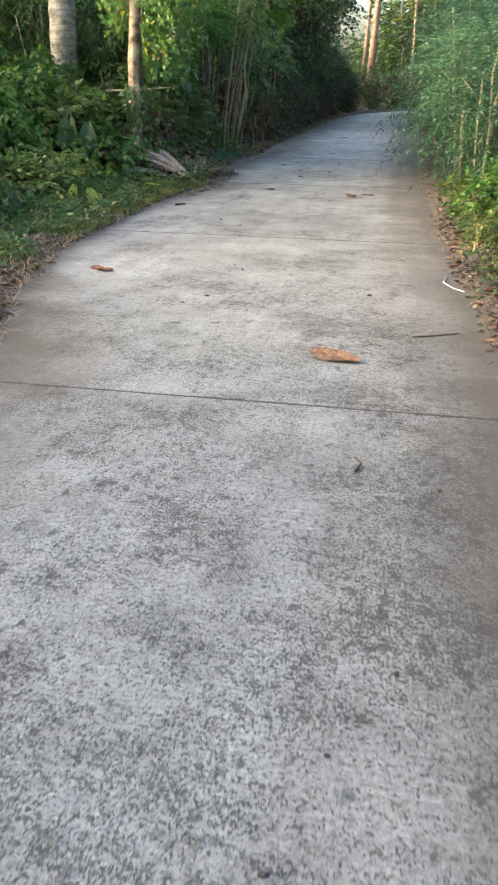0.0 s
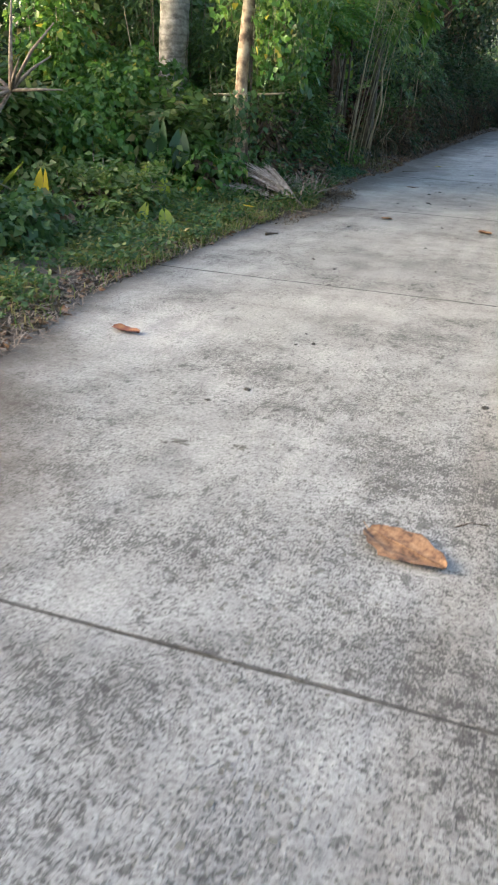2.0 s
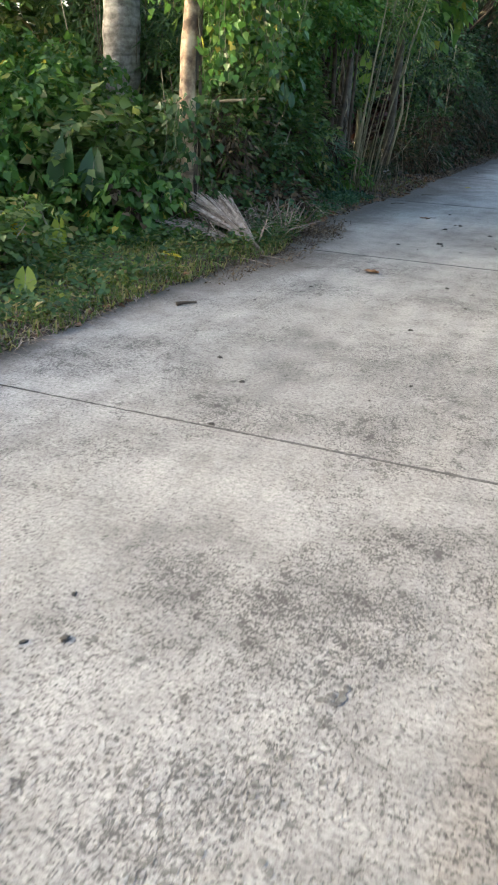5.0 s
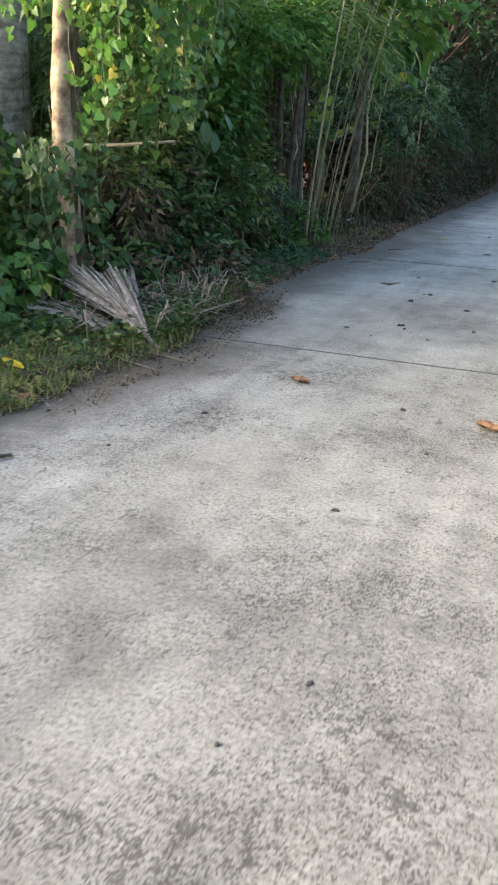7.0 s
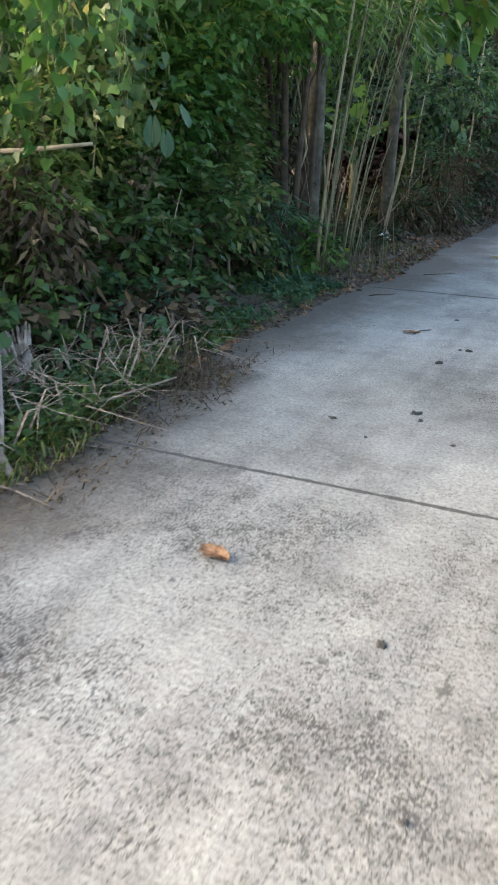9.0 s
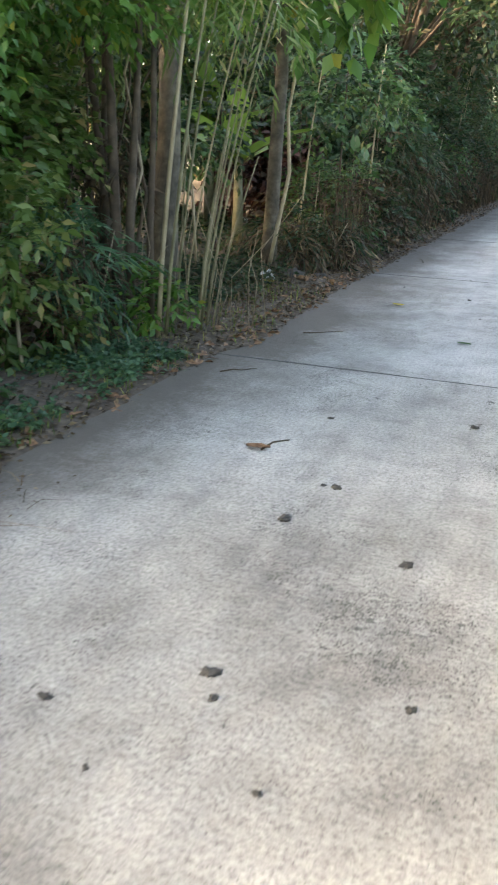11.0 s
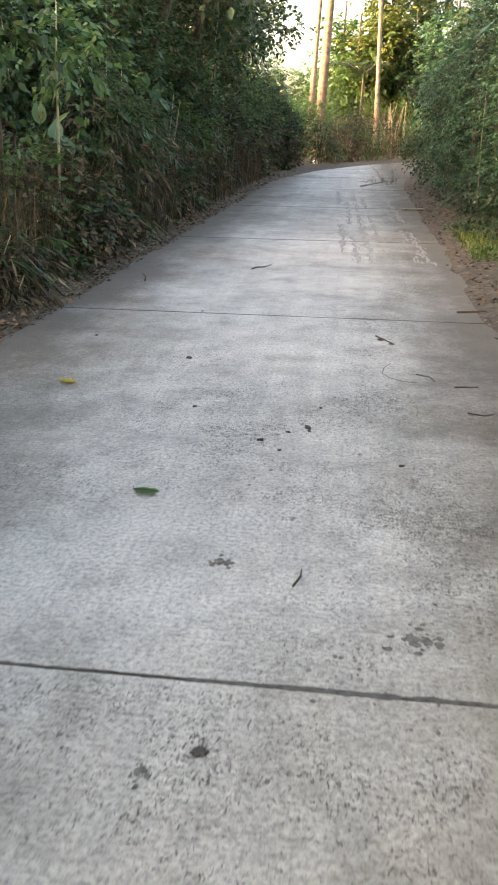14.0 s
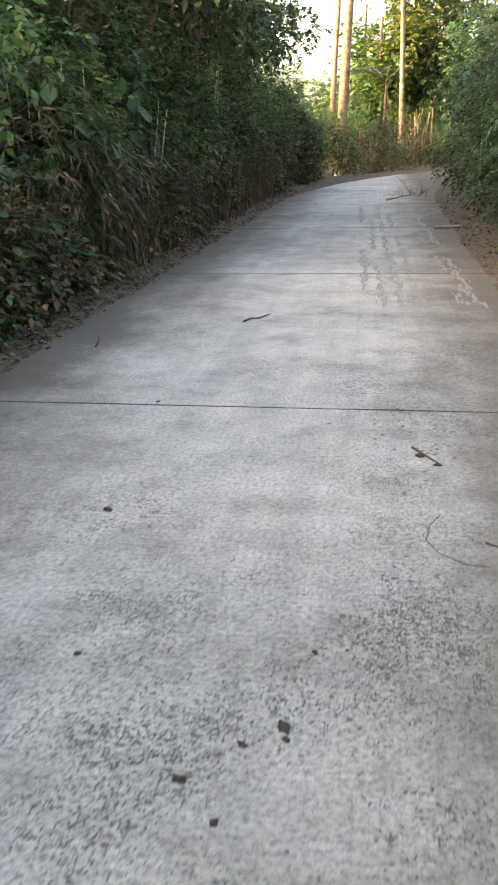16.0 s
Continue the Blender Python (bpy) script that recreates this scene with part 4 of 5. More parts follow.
# ---- cane clump and trees past the hedge ----
def cane_clump():
    t = thing("bamboo_clump", -2.95, 17.85, 0, "clump of thin pale bamboo canes with brown stalks", "bamboo")
    r = np.random.default_rng(31)
    for q, (x, y, dx, dy, h, rad) in enumerate(((.33, -.50, .36, .0, 3.1, .019), (.37, -.46, .42, .05, 3.0, .015), (.2, .05, .4, .1, 2.9, .011), (.24, .1, .55, .15, 2.8, .009), (.30, .25, .5, .2, 2.9, .011), (.34, .2, .4, .1, 2.2, .009),
                                                     (.38, .1, .2, .1, 1.5, .008), (.42, .3, .28, .2, 1.3, .008), (.20, .1, .1, .0, 1.6, .009), (.14, 0, .12, .1, 1.2, .008), (.44, .1, .5, .2, 2.5, .009), (.48, -.1, .62, .2, 2.9, .011))):
        pts = [(x + dx * u ** 1.4, y + dy * u ** 1.4, -.08 + (h + .08) * u) for u in (0, .2, .4, .6, .8, 1)]
        stem(t, pts, rad, CANE if q % 3 else CANE_DRY, "cane", sides=6, r1=rad * .5)
    for q in range(9):
        x, y = r.uniform(-.7, -.02), r.uniform(-.3, .3)
        h = r.uniform(1.6, 3.0)
        pts = [(x + r.normal(0, .045) + r.uniform(-.2, .35) * u, y, -.08 + h * u) for u in (0, .25, .5, .75, 1)]
        stem(t, pts, r.uniform(.010, .028), BARK_DARK if q % 3 else DRY_STEM, "brown_stalk", "dry brown stalk", r1=.007)
    for q, (x, y, dx, h, rad) in enumerate(((-.1, -.3, -.1, 2.9, .045), (.02, -.35, .16, 2.8, .035), (-.22, -.2, -.25, 2.7, .04), (.12, -.2, .05, 2.6, .03), (-.35, -.1, .1, 2.8, .035))):
        stem(t, [(x, y, -.08), (x + dx * .1, y, h * .3), (x + dx * .45, y + .03, h * .6), (x + dx, y, h)], rad, BARK_DARK, "brown_stalk", "dark brown woody stalk", 8, rad * .6)
    for q in range(18):
        x, y = r.uniform(-.2, .95), r.uniform(-.35, .35)
        h = r.uniform(.3, 1.1)
        stem(t, [(x, y, -.05), (x + r.normal(.03, .06), y, h * .6), (x + r.normal(.06, .12), y, h)], .004, DRY_STEM, "dry_shoot", r1=.002, sides=4)
    p, v = clump_points(r, 240, [(.2, 0, 2.6, .8, .6, .4), (-.5, 0, 2.4, .6, .5, .45), (.7, .2, 2.4, .5, .5, .4)], .2)
    part("foliage", mesh_of("foliage", *sprays(r, p, v, .3, 4, .17, .022, "narrow", .6), LEAF_BAMBOO), t)
    p, v = clump_points(r, 60, [(.2, -.35, .28, .22, .2, .2)], .3)
    part("low_foliage", mesh_of("low_foliage", *sprays(r, p, v, .2, 4, .09, .04, "oval", .3), LEAF_VINE), t, "fresh green shoot")
    p, v = clump_points(r, 60, [(-.4, -.1, 1.3, .25, .2, .6)], .3)
    part("dry_foliage", mesh_of("dry_foliage", *sprays(r, p, np.tile([0, 0, -1.0], (len(p), 1)), .3, 3, .2, .03, "narrow", .2), LEAF_DRY), t, "withered brown leaves")


cane_clump()
tree(-3.42, 19.0, .125, 5.5, (.35, .1), (4.3, 1.6, 1.4), 320, "broad", LEAF_DARK, BARK_BROWN, 801, "rough brown tree trunk behind the cane clump", 5, .35)
tree(-3.04, 20.9, .085, 5.0, (.12, .05), (3.9, 1.7, 1.2), 190, "broad", LEAF_VINE, BARK_BROWN, 802, "slender brownish tree with broad leaves overhead", 5, .2)
t = thing("sapling", -2.95, 20.78, 0, "thin crooked sapling leaning on a tree", "tree")
stem(t, [(-.08, -.02, -.08), (.02, 0, .5), (.14, 0, 1.1), (.10, 0, 1.7), (.22, 0, 2.4), (.4, 0, 3.2)], .028, CANE_DRY, "trunk", r1=.012)
r = np.random.default_rng(12)
p, v = clump_points(r, 60, [(.4, 0, 3.0, .6, .5, .3)], .2)
part("crown", mesh_of("crown", *sprays(r, p, v, .4, 3, .26, .13, "oval", .4), LEAF_VINE), t)

# saplings and thin stems standing before the open ground
for k, (x, y, h, dx) in enumerate(((-2.75, 22.4, 2.8, .1), (-3.1, 21.9, 2.2, .25), (-3.3, 22.8, 2.4, -.1), (-2.6, 23.3, 2.6, .15), (-3.9, 21.3, 2.0, .1), (-3.6, 20.2, 1.8, -.15))):
    r = np.random.default_rng(840 + k)
    t = thing("sapling", x, y, 0, "thin bare-stemmed sapling in dry undergrowth", "tree", "saplings")
    stem(t, [(0, 0, -.08), (dx * .4, .02, h * .4), (dx * .7, 0, h * .75), (dx, 0, h)], .016, (BARK_DARK, CANE_DRY)[k % 2], "trunk", r1=.007)
    p, v = clump_points(r, 45, [(dx, 0, h * .8, .4, .4, h * .18)], .2)
    part("crown", mesh_of("crown", *sprays(r, p, v, .25, 4, .1, .055, "oval", .4), (LEAF_DARK, LEAF_MID)[k % 2]), t)


def banana(x, y, scale, seed):
    r = np.random.default_rng(seed)
    t = thing("banana_plant", x, y, 0, "banana plant with upright pale green leaves", "banana plant", "banana plants")
    stem(t, [(0, 0, -.1), (.02, 0, .6 * scale), (0, .02, 1.15 * scale)], .08 * scale, CANE, "stalk", r1=.05 * scale, sides=9)
    for q, (turn, pitch, ln) in enumerate(((200, 72, 1.2), (150, 55, 1.1), (250, 40, 1.2), (80, 40, 1.2), (330, 35, 1.1), (20, 50, 1.0))):
        blade = part("leaf_blade", mesh_of("leaf_blade", *big_leaf(ln * scale, .34 * scale, 0, 0, .35, .1, .04, 11, q), BANANA, True), t, "", pose(0, 0, 1.1 * scale, pitch, 0, turn))
        stem(blade, [(0, u * ln * scale, -.35 * ln * scale * u * u) for u in (0, .3, .6, .95)], .012, CANE, "midrib", "thick pale midrib", 6, .003)


banana(-4.05, 22.4, 1.0, 1)
banana(-5.6, 25.0, 1.2, 2)

# dark maroon and withered growth behind the open ground
# the 3.6 m ones are raised to keep the sun off the brown trunk
for k, (x, y, h, mat) in enumerate(((-4.2, 25.4, 1.9, LEAF_MAROON), (-5.2, 26.2, 2.2, LEAF_MAROON), (-3.6, 24.6, 1.4, LEAF_DRY), (-6.4, 24.4, 3.2, LEAF_DARK), (-6.6, 21.6, 3.6, LEAF_DARK), (-6.0, 19.4, 3.6, LEAF_DARK), (-5.4, 17.6, 3.6, LEAF_DARK))):
    bush(x, y, .9, .9, h, int(420 * h), "broad", mat, 860 + k, "dark reddish-brown shrub behind the open ground" if mat is LEAF_MAROON else "shrub bordering a patch of open ground", 6, .1, "clearing shrubs")

# ---- long hedge to the bend ----
r1 = np.random.default_rng(21)
k = 0
for y in np.arange(21.6, 45.4, .95):
    k += 1
    near = y < 25
    h = (0.55 if y < 22.5 else 1.1 if near else 1.9) + r1.uniform(-.2, .3)
    kind, mat = (("shrub", LEAF_DARK), ("reed", LEAF_DARK), ("shrub", LEAF_MID), ("shrub", LEAF_DARK))[k % 4]
    bush(-2.85 + r1.uniform(-.15, .1) + shift(y) * .45, y, .6, .62, h, int((330 if y < 32 else 260) * max(.6, h)), kind, mat, 900 + k, "tangled green shrub with dry stalks in the hedge", 13 if y < 33 else 6, .03, "hedge shrubs", 330)
    if y > 24.5:
        bush(-3.7 + r1.uniform(-.3, .3) + shift(y) * .35, y + .4, .9, .8, 3.3 + r1.uniform(-.4, .5), 560 if y < 33 else 380, "shrub", (LEAF_DARK, LEAF_TEAL, LEAF_DARK, LEAF_DARK)[k % 4], 950 + k, "tall dense shrub rising behind the hedge", 5, .12, "hedge shrubs")
for k, (x, y, h) in enumerate(((-4.9, 26.5, 4.8), (-4.7, 30, 5.0), (-4.5, 33.5, 5.4), (-4.3, 37, 5.6), (-4.1, 40.5, 5.8), (-4.3, 44.0, 5.6))):
    tree(x, y, .13, h, (.4, 0), (h - 1.7, 1.9, 2.2), 900, "broad", LEAF_DARK, BARK_DARK, 1000 + k, "dark leafy tree leaning over the hedge", 6, group="hedge trees")
# high crowns reaching over the lane's edge
for k, (x, y, h, lean, mat) in enumerate(((-4.0, 27.8, 5.4, (1.9, 0), LEAF_DARK), (-4.0, 30.6, 5.8, (2.0, 0), LEAF_DARK), (-3.9, 33.6, 6.2, (2.0, 0), LEAF_DARK))):
    tree(x, y, .11, h, lean, (h - 1.0, 1.8, 2.0), 620, "broad", mat, BARK_DARK, 1020 + k, "dark leafy tree arching over the lane's edge", 7, group="hedge trees")
# broad lobed leaves standing out of the hedge
for k, (x, y, z) in enumerate(((-2.45, 25.3, 1.6), (-2.4, 26.2, 1.35), (-2.5, 27.6, 1.75), (-2.75, 24.2, 1.3))):
    aroid(x - .3, y, "climbing plant with broad pale green leaves in the hedge", ((.2, 0, z, .22, 190, -35, LEAF_TEAL, ""), (.3, -.1, z - .12, .2, 240, -40, LEAF_TEAL, ""), (.25, .15, z + .1, .2, 140, -30, LEAF_MID, ""), (.1, -.2, z + .18, .2, 200, -50, LEAF_MID, "")))

# ---- plants along the other side ----
k = 0
r2 = np.random.default_rng(41)
for x, y, h, rx, kind, mat in ((2.55, 6.6, .5, .5, "broad", LEAF_MID), (2.3, 8.2, .45, .5, "shrub", LEAF_MID), (2.1, 9.8, .5, .5, "shrub", LEAF_VINE), (2.35, 10.9, .75, .55, "shrub", LEAF_VINE), (2.15, 12.6, .9, .5, "pinnate", LEAF_TEAL), (2.9, 12.4, 1.6, .7, "shrub", LEAF_MID),
                            (3.3, 16.8, 3.2, 1.0, "pinnate", LEAF_TEAL), (2.9, 20.6, 2.6, .8, "pinnate", LEAF_TEAL), (3.3, 20.2, 3.2, 1.1, "shrub", LEAF_DARK),
                            (3.1, 23.0, 2.2, .9, "shrub", LEAF_DARK), (4.2, 13.8, 2.8, 1.1, "shrub", LEAF_DARK), (4.0, 9.5, 1.4, 1.0, "shrub", LEAF_MID), (4.0, 6.0, 1.2, 1.0, "shrub", LEAF_MID), (4.2, 23.5, 2.4, 1.1, "shrub", LEAF_DARK)):
    k += 1
    bush(x, y, rx, rx * 1.15, h, int((700 if kind != "pinnate" else 380) * rx * rx * max(h, .8)), kind, mat, 1100 + k, "feathery blue-green roadside shrub" if kind == "pinnate" else "green roadside shrub at the lane's verge", 6, .05, "verge shrubs", 25 if h < 1 else 0)
for k, (x, y, h, rx, n) in enumerate(((1.95, 12.6, 2.3, .85, 460), (1.9, 14.4, 2.8, .95, 560), (1.95, 16.4, 3.2, .95, 560), (2.3, 18.4, 3.2, 1.0, 460))):
    bush(x, y, rx, rx, h, n, "pinnate", LEAF_TEAL, 1180 + k, "feathery blue-green shrub arching over the lane's edge", 7, .24, "verge shrubs")
t = thing("sapling", 2.0, 12.2, 0, "thin yellowish bare sapling among feathery shrubs", "tree", "saplings")
stem(t, [(0, 0, -.08), (.02, 0, .8), (-.02, 0, 1.5), (.1, 0, 2.4)], .026, CANE_DRY, "trunk")
stem(t, [(0, 0, .9), (-.25, -.1, 1.3), (-.4, -.1, 1.45)], .012, CANE_DRY, "twig")
stem(t, [(0, 0, 1.0), (.15, -.1, 1.6), (.3, -.1, 2.1)], .012, CANE_DRY, "twig")
for y in np.arange(25.8, 52, 1.25):
    k += 1
    x = 2.4 + shift(y) * (.62 if y > 42 else .9)
    bush(x + r2.uniform(-.1, .15), y, .9, .95, 3.1 + r2.uniform(-.2, .5), (340, 520)[k % 2], ("pinnate", "shrub")[k % 2], (LEAF_TEAL, LEAF_DARK, LEAF_DARK, LEAF_DARK)[k % 4], 1200 + k, "dense blue-green shrub leaning over the lane", 5, .02, "verge shrubs")
    bush(x + 1.2, y + .5, 1.15, 1.0, 4.6 + r2.uniform(-.4, .5), 460 if k % 2 else 290, "shrub" if k % 2 else "pinnate", LEAF_DARK, 1300 + k, "tall dense blue-green shrub", 4, .1, "verge shrubs")

# ---- past the bend ----
for k, (x, y, rad, h, lean, mat) in enumerate(((-2.15, 57, .15, 12, (.7, 0), BARK_RUST), (-1.75, 58, .26, 13, (.8, 0), BARK_RUST), (.95, 56.5, .12, 12, (-.3, 0), BARK_RUST))):
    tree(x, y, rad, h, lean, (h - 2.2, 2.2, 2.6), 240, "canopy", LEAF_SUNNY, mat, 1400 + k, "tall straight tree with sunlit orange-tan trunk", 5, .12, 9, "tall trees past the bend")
for k, (x, y, h, mat, kind) in enumerate(((-3.4, 47.5, 2.0, LEAF_DARK, "shrub"), (-2.9, 50, 2.3, LEAF_MID, "shrub"), (-2.2, 53, 2.2, LEAF_MID, "shrub"), (-1.2, 55.4, 2.0, LEAF_DRY, "reed"), (-.1, 57.6, 2.4, LEAF_MAROON, "broad"), (.9, 58.6, 3.4, LEAF_BAMBOO, "reed"),
                                     (2.0, 59.5, 3.0, LEAF_BAMBOO, "reed"), (3.4, 60.5, 3.2, LEAF_SUNNY, "reed"), (4.8, 61.5, 3.5, LEAF_DARK, "shrub"), (6.6, 62.5, 4.0, LEAF_DARK, "shrub"), (1.4, 62.0, 5.2, LEAF_SUNNY, "broad"), (3.4, 64.0, 6.0, LEAF_SUNNY, "broad"), (-3.4, 62.5, 1.8, LEAF_MID, "broad"), (5.6, 65, 6.5, LEAF_MID, "broad"))):
    bush(x, y, 1.0, 1.0, h, int(260 * h), kind, mat, 1420 + k, "sun-touched growth at the bend of the lane", 9, .03, "growth past the bend")
for k, (x, y, h, mat) in enumerate(((-1.0, 63, 7.2, LEAF_MID), (-.2, 61, 6.4, LEAF_MID), (.8, 61.5, 7.4, LEAF_SUNNY), (1.4, 63.5, 9.5, LEAF_SUNNY), (2.8, 61.5, 7.5, LEAF_DARK), (4.2, 58.5, 7.0, LEAF_TEAL), (3.6, 66, 10.5, LEAF_SUNNY), (6.2, 60, 8.0, LEAF_DARK), (5.6, 55, 6.5, LEAF_DARK), (-7.6, 64, 6.0, LEAF_MID))):
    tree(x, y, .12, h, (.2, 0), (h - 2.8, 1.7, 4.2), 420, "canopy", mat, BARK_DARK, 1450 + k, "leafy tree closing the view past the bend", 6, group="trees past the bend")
for k, y in enumerate(np.arange(46.6, 57.5, 1.1)):
    bush(ROAD_L + shift(y) - 1.15, y + .5, .75, .75, (1.5, 2.1, 1.2, 1.8)[k % 4], 210, ("shrub", "reed")[k % 2], (LEAF_DARK, LEAF_MID, LEAF_DRY)[k % 3], 1700 + k, "dusky bush on the outside of the bend", 7, .02, "growth past the bend", 40)
# yellow bamboo stems at the bend
t = thing("bamboo_clump", 1.3, 57.0, 0, "yellowish bamboo stems lit by low sun", "bamboo")
r = np.random.default_rng(61)
for q in range(26):
    x, y = r.uniform(-.5, 2.6), r.uniform(.2, 1.6)
    h = r.uniform(1.2, 2.6)
    stem(t, [(x, y, -.05), (x + r.normal(0, .06), y, h * .5), (x + r.normal(0, .2), y, h)], .03, CANE_DRY, "cane", r1=.015)
# small areca palm
t = thing("palm_tree", .2, 58.2, 0, "dark slender palm with upright fronds", "tree")
stem(t, [(0, 0, -.1), (0, 0, 2), (.05, 0, 3.6)], .07, BARK_DARK, "trunk", r1=.05)
for q in range(9):
    a = 2 * math.pi * q / 9
    u = np.linspace(.1, 1, 26)
    ln = 1.9
    base = np.stack([np.cos(a) * ln * u * .8, np.sin(a) * ln * u * .8, 3.5 + 1.5 * u - 1.0 * u * u], 1)
    sd = np.array([-math.sin(a), math.cos(a), 0])
    dd = np.concatenate([np.tile(sd, (26, 1)), np.tile(-sd, (26, 1))]) + np.array([math.cos(a) * .6, math.sin(a) * .6, -.25])
    stem(t, [tuple(b) for b in base[::5]], .018, CANE, "frond_rib", r1=.006)
    part("frond_blade", mesh_of("frond_blade", *leaf_mesh(r, np.concatenate([base, base]), dd, .5, .06, "narrow", .2), LEAF_DARK), t)


# ---- low cover ----
def scatter(rng_, count, x0, x1, y0, y1, edge=0.05, fall=None):
    """Places on the ground beside the lane, clear of the slab by edge."""
    out = []
    while len(out) < count:
        x, y = rng_.uniform(x0, x1), rng_.uniform(y0, y1)
        if verge(x, y) > edge and (fall is None or rng_.random() < fall(x, y)):
            out.append((x, y, ground_height(x, y) - .004))
    return np.array(out)


def patchy(x, y):
    return min(1.0, max(0.06, 0.55 + 1.3 * noise.noise((x * 1.3, y * 1.3, 2))))


rg = np.random.default_rng(51)
r = rg
tagged(new("grass", mesh_of("grass", *stack([blades(rg, scatter(rg, 9000, -3.3, -1.6, 6.0, 13.0, -.02, patchy), .085, .009, .9), blades(rg, scatter(rg, 2500, -3.5, -2.0, 4.0, 6.4, .4, patchy), .10, .010, .8),
    blades(rg, scatter(rg, 2600, 1.6, 2.6, 7.0, 13.5, .2, patchy), .14, .010, .6), blades(rg, scatter(rg, 900, 1.5, 2.4, 24.6, 27, .15, patchy), .12, .012, .6)]), GRASS)), "short patchy green and straw-coloured verge grass", "grass", "", "stuff")
p = scatter(rg, 3600, -4.3, -1.95, 6.0, 13.4, .1, lambda x, y: min(1.0, .22 + max(0, -1.9 - x) * .7) * patchy(x + 5, y))
tagged(new("weeds", mesh_of("weeds", *sprays(rg, p, np.tile([0, 0, 1.0], (len(p), 1)) + rg.normal(0, .5, (len(p), 3)), .2, 3, .062, .036, "kite", .3), LEAF_MID)), "low broad-leaved green weeds in the verge", "weeds", "", "stuff")
p = scatter(rg, 1500, -3.0, -2.1, 14.2, 17.0, .12, patchy)
tagged(new("ground_cover", mesh_of("ground_cover", *sprays(rg, p, np.tile([0, 0, .6], (len(p), 1)) + rg.normal(0, .6, (len(p), 3)), .10, 3, .045, .03, "oval", .3), LEAF_TEAL)), "low dark green ground cover beside the slab", "weeds", "", "stuff")
p = np.concatenate([scatter(rg, 800, -3.0, -2.0, 21.4, 27, .3, patchy), scatter(rg, 700, 1.4, 2.6, 8, 13, .2, patchy), scatter(rg, 350, 1.5, 2.3, 24.5, 28, .2, patchy)])
tagged(new("weeds", mesh_of("weeds", *sprays(rg, p, np.tile([0, 0, .8], (len(p), 1)) + rg.normal(0, .6, (len(p), 3)), .14, 3, .055, .035, "oval", .3), LEAF_MID)), "low green weeds at the verge", "weeds", "", "stuff")


def litter(points, length, width, mat, name, label):
    n = len(points)
    d = np.stack([rg.normal(0, 1, n), rg.normal(0, 1, n), rg.normal(0, .16, n)], 1)
    tagged(new(name, mesh_of(name, *leaf_mesh(rg, points + np.array([0, 0, .012]), d, length, width, "oval", .55), mat)), label, "leaf litter", "", "stuff")


litter(np.concatenate([scatter(rg, 900, -2.6, -1.4, 4.2, 6.6, .0), scatter(rg, 500, -2.2, -1.7, 6.6, 13, .0), scatter(rg, 2200, 1.2, 2.6, 3.5, 9.5, -.03), scatter(rg, 300, 1.2, 2.2, 9.5, 22, .0)]), .06, .03, LEAF_DRY, "leaf_litter", "dry brown leaf litter along the slab edges")
litter(np.concatenate([scatter(rg, 3000, -3.2, -1.6, 16.5, 30, -.02), scatter(rg, 700, -3.0, -1.6, 30, 42, .0), scatter(rg, 900, 1.0, 2.4, 19, 34, .0), scatter(rg, 2200, -8, -3, 18.5, 26, .1), scatter(rg, 260, -2.8, -1.6, 12, 16.5, .0)]), .05, .028, LEAF_DRY, "leaf_litter", "dry brown leaf litter on trodden soil")
litter(np.concatenate([scatter(rg, 60, 1.35, 2.5, 4.0, 10.0, .02), scatter(rg, 26, -3.2, -1.9, 4.5, 9, .1), scatter(rg, 24, -2.6, -1.8, 18, 30, .05)]), .11, .06, LEAF_DRY, "leaf_litter", "large curled brown fallen leaves")
litter(np.concatenate([scatter(rg, 1500, -2.8, -1.7, 17, 32, -.05), scatter(rg, 500, 1.0, 2.2, 19, 34, -.06), scatter(rg, 260, 1.2, 2.4, 4, 12, -.05), scatter(rg, 200, -2.3, -1.6, 5, 13, -.04)]), .035, .02, STRAW, "leaf_litter", "pale crumbled leaf litter and chaff")
p = np.concatenate([scatter(rg, 900, -2.5, -1.5, 4.0, 6.8, .0), scatter(rg, 600, -2.6, -1.7, 12.2, 14.2, .0), scatter(rg, 500, -2.8, -1.7, 16, 24, .0), scatter(rg, 500, 1.2, 2.2, 4, 12, .0)])
tagged(new("straw", mesh_of("straw", *blades(rg, p, .05, .006, 2.4), LEAF_DRY)), "dry flattened straw and twigs on the soil", "leaf litter", "", "stuff")
p = scatter(rg, 900, -3.6, -2.0, 6.5, 13.2, .14, patchy)
tagged(new("weeds", mesh_of("weeds", *sprays(rg, p, np.tile([0, 0, 1.0], (len(p), 1)) + rg.normal(0, .6, (len(p), 3)), .16, 3, .06, .03, "kite", .3), GRASS)), "yellowing low weeds in the verge", "weeds", "", "stuff")
p = scatter(rg, 900, -3.7, -2.72, 18.4, 22.6, .2, patchy)
tagged(new("weeds", mesh_of("weeds", *sprays(rg, p, np.tile([0, 0, 1.0], (len(p), 1)) + rg.normal(0, .6, (len(p), 3)), .24, 4, .06, .034, "kite", .3), LEAF_DARK)), "dark leafy weeds before the open ground", "weeds", "", "stuff")
p = scatter(rg, 1300, -8, -3.3, 18.2, 27, .2, patchy)
tagged(new("weeds", mesh_of("weeds", *sprays(rg, p, np.tile([0, 0, 1.0], (len(p), 1)) + rg.normal(0, .6, (len(p), 3)), .3, 4, .085, .05, "kite", .3), LEAF_DARK)), "dark low undergrowth around the open ground", "weeds", "", "stuff")
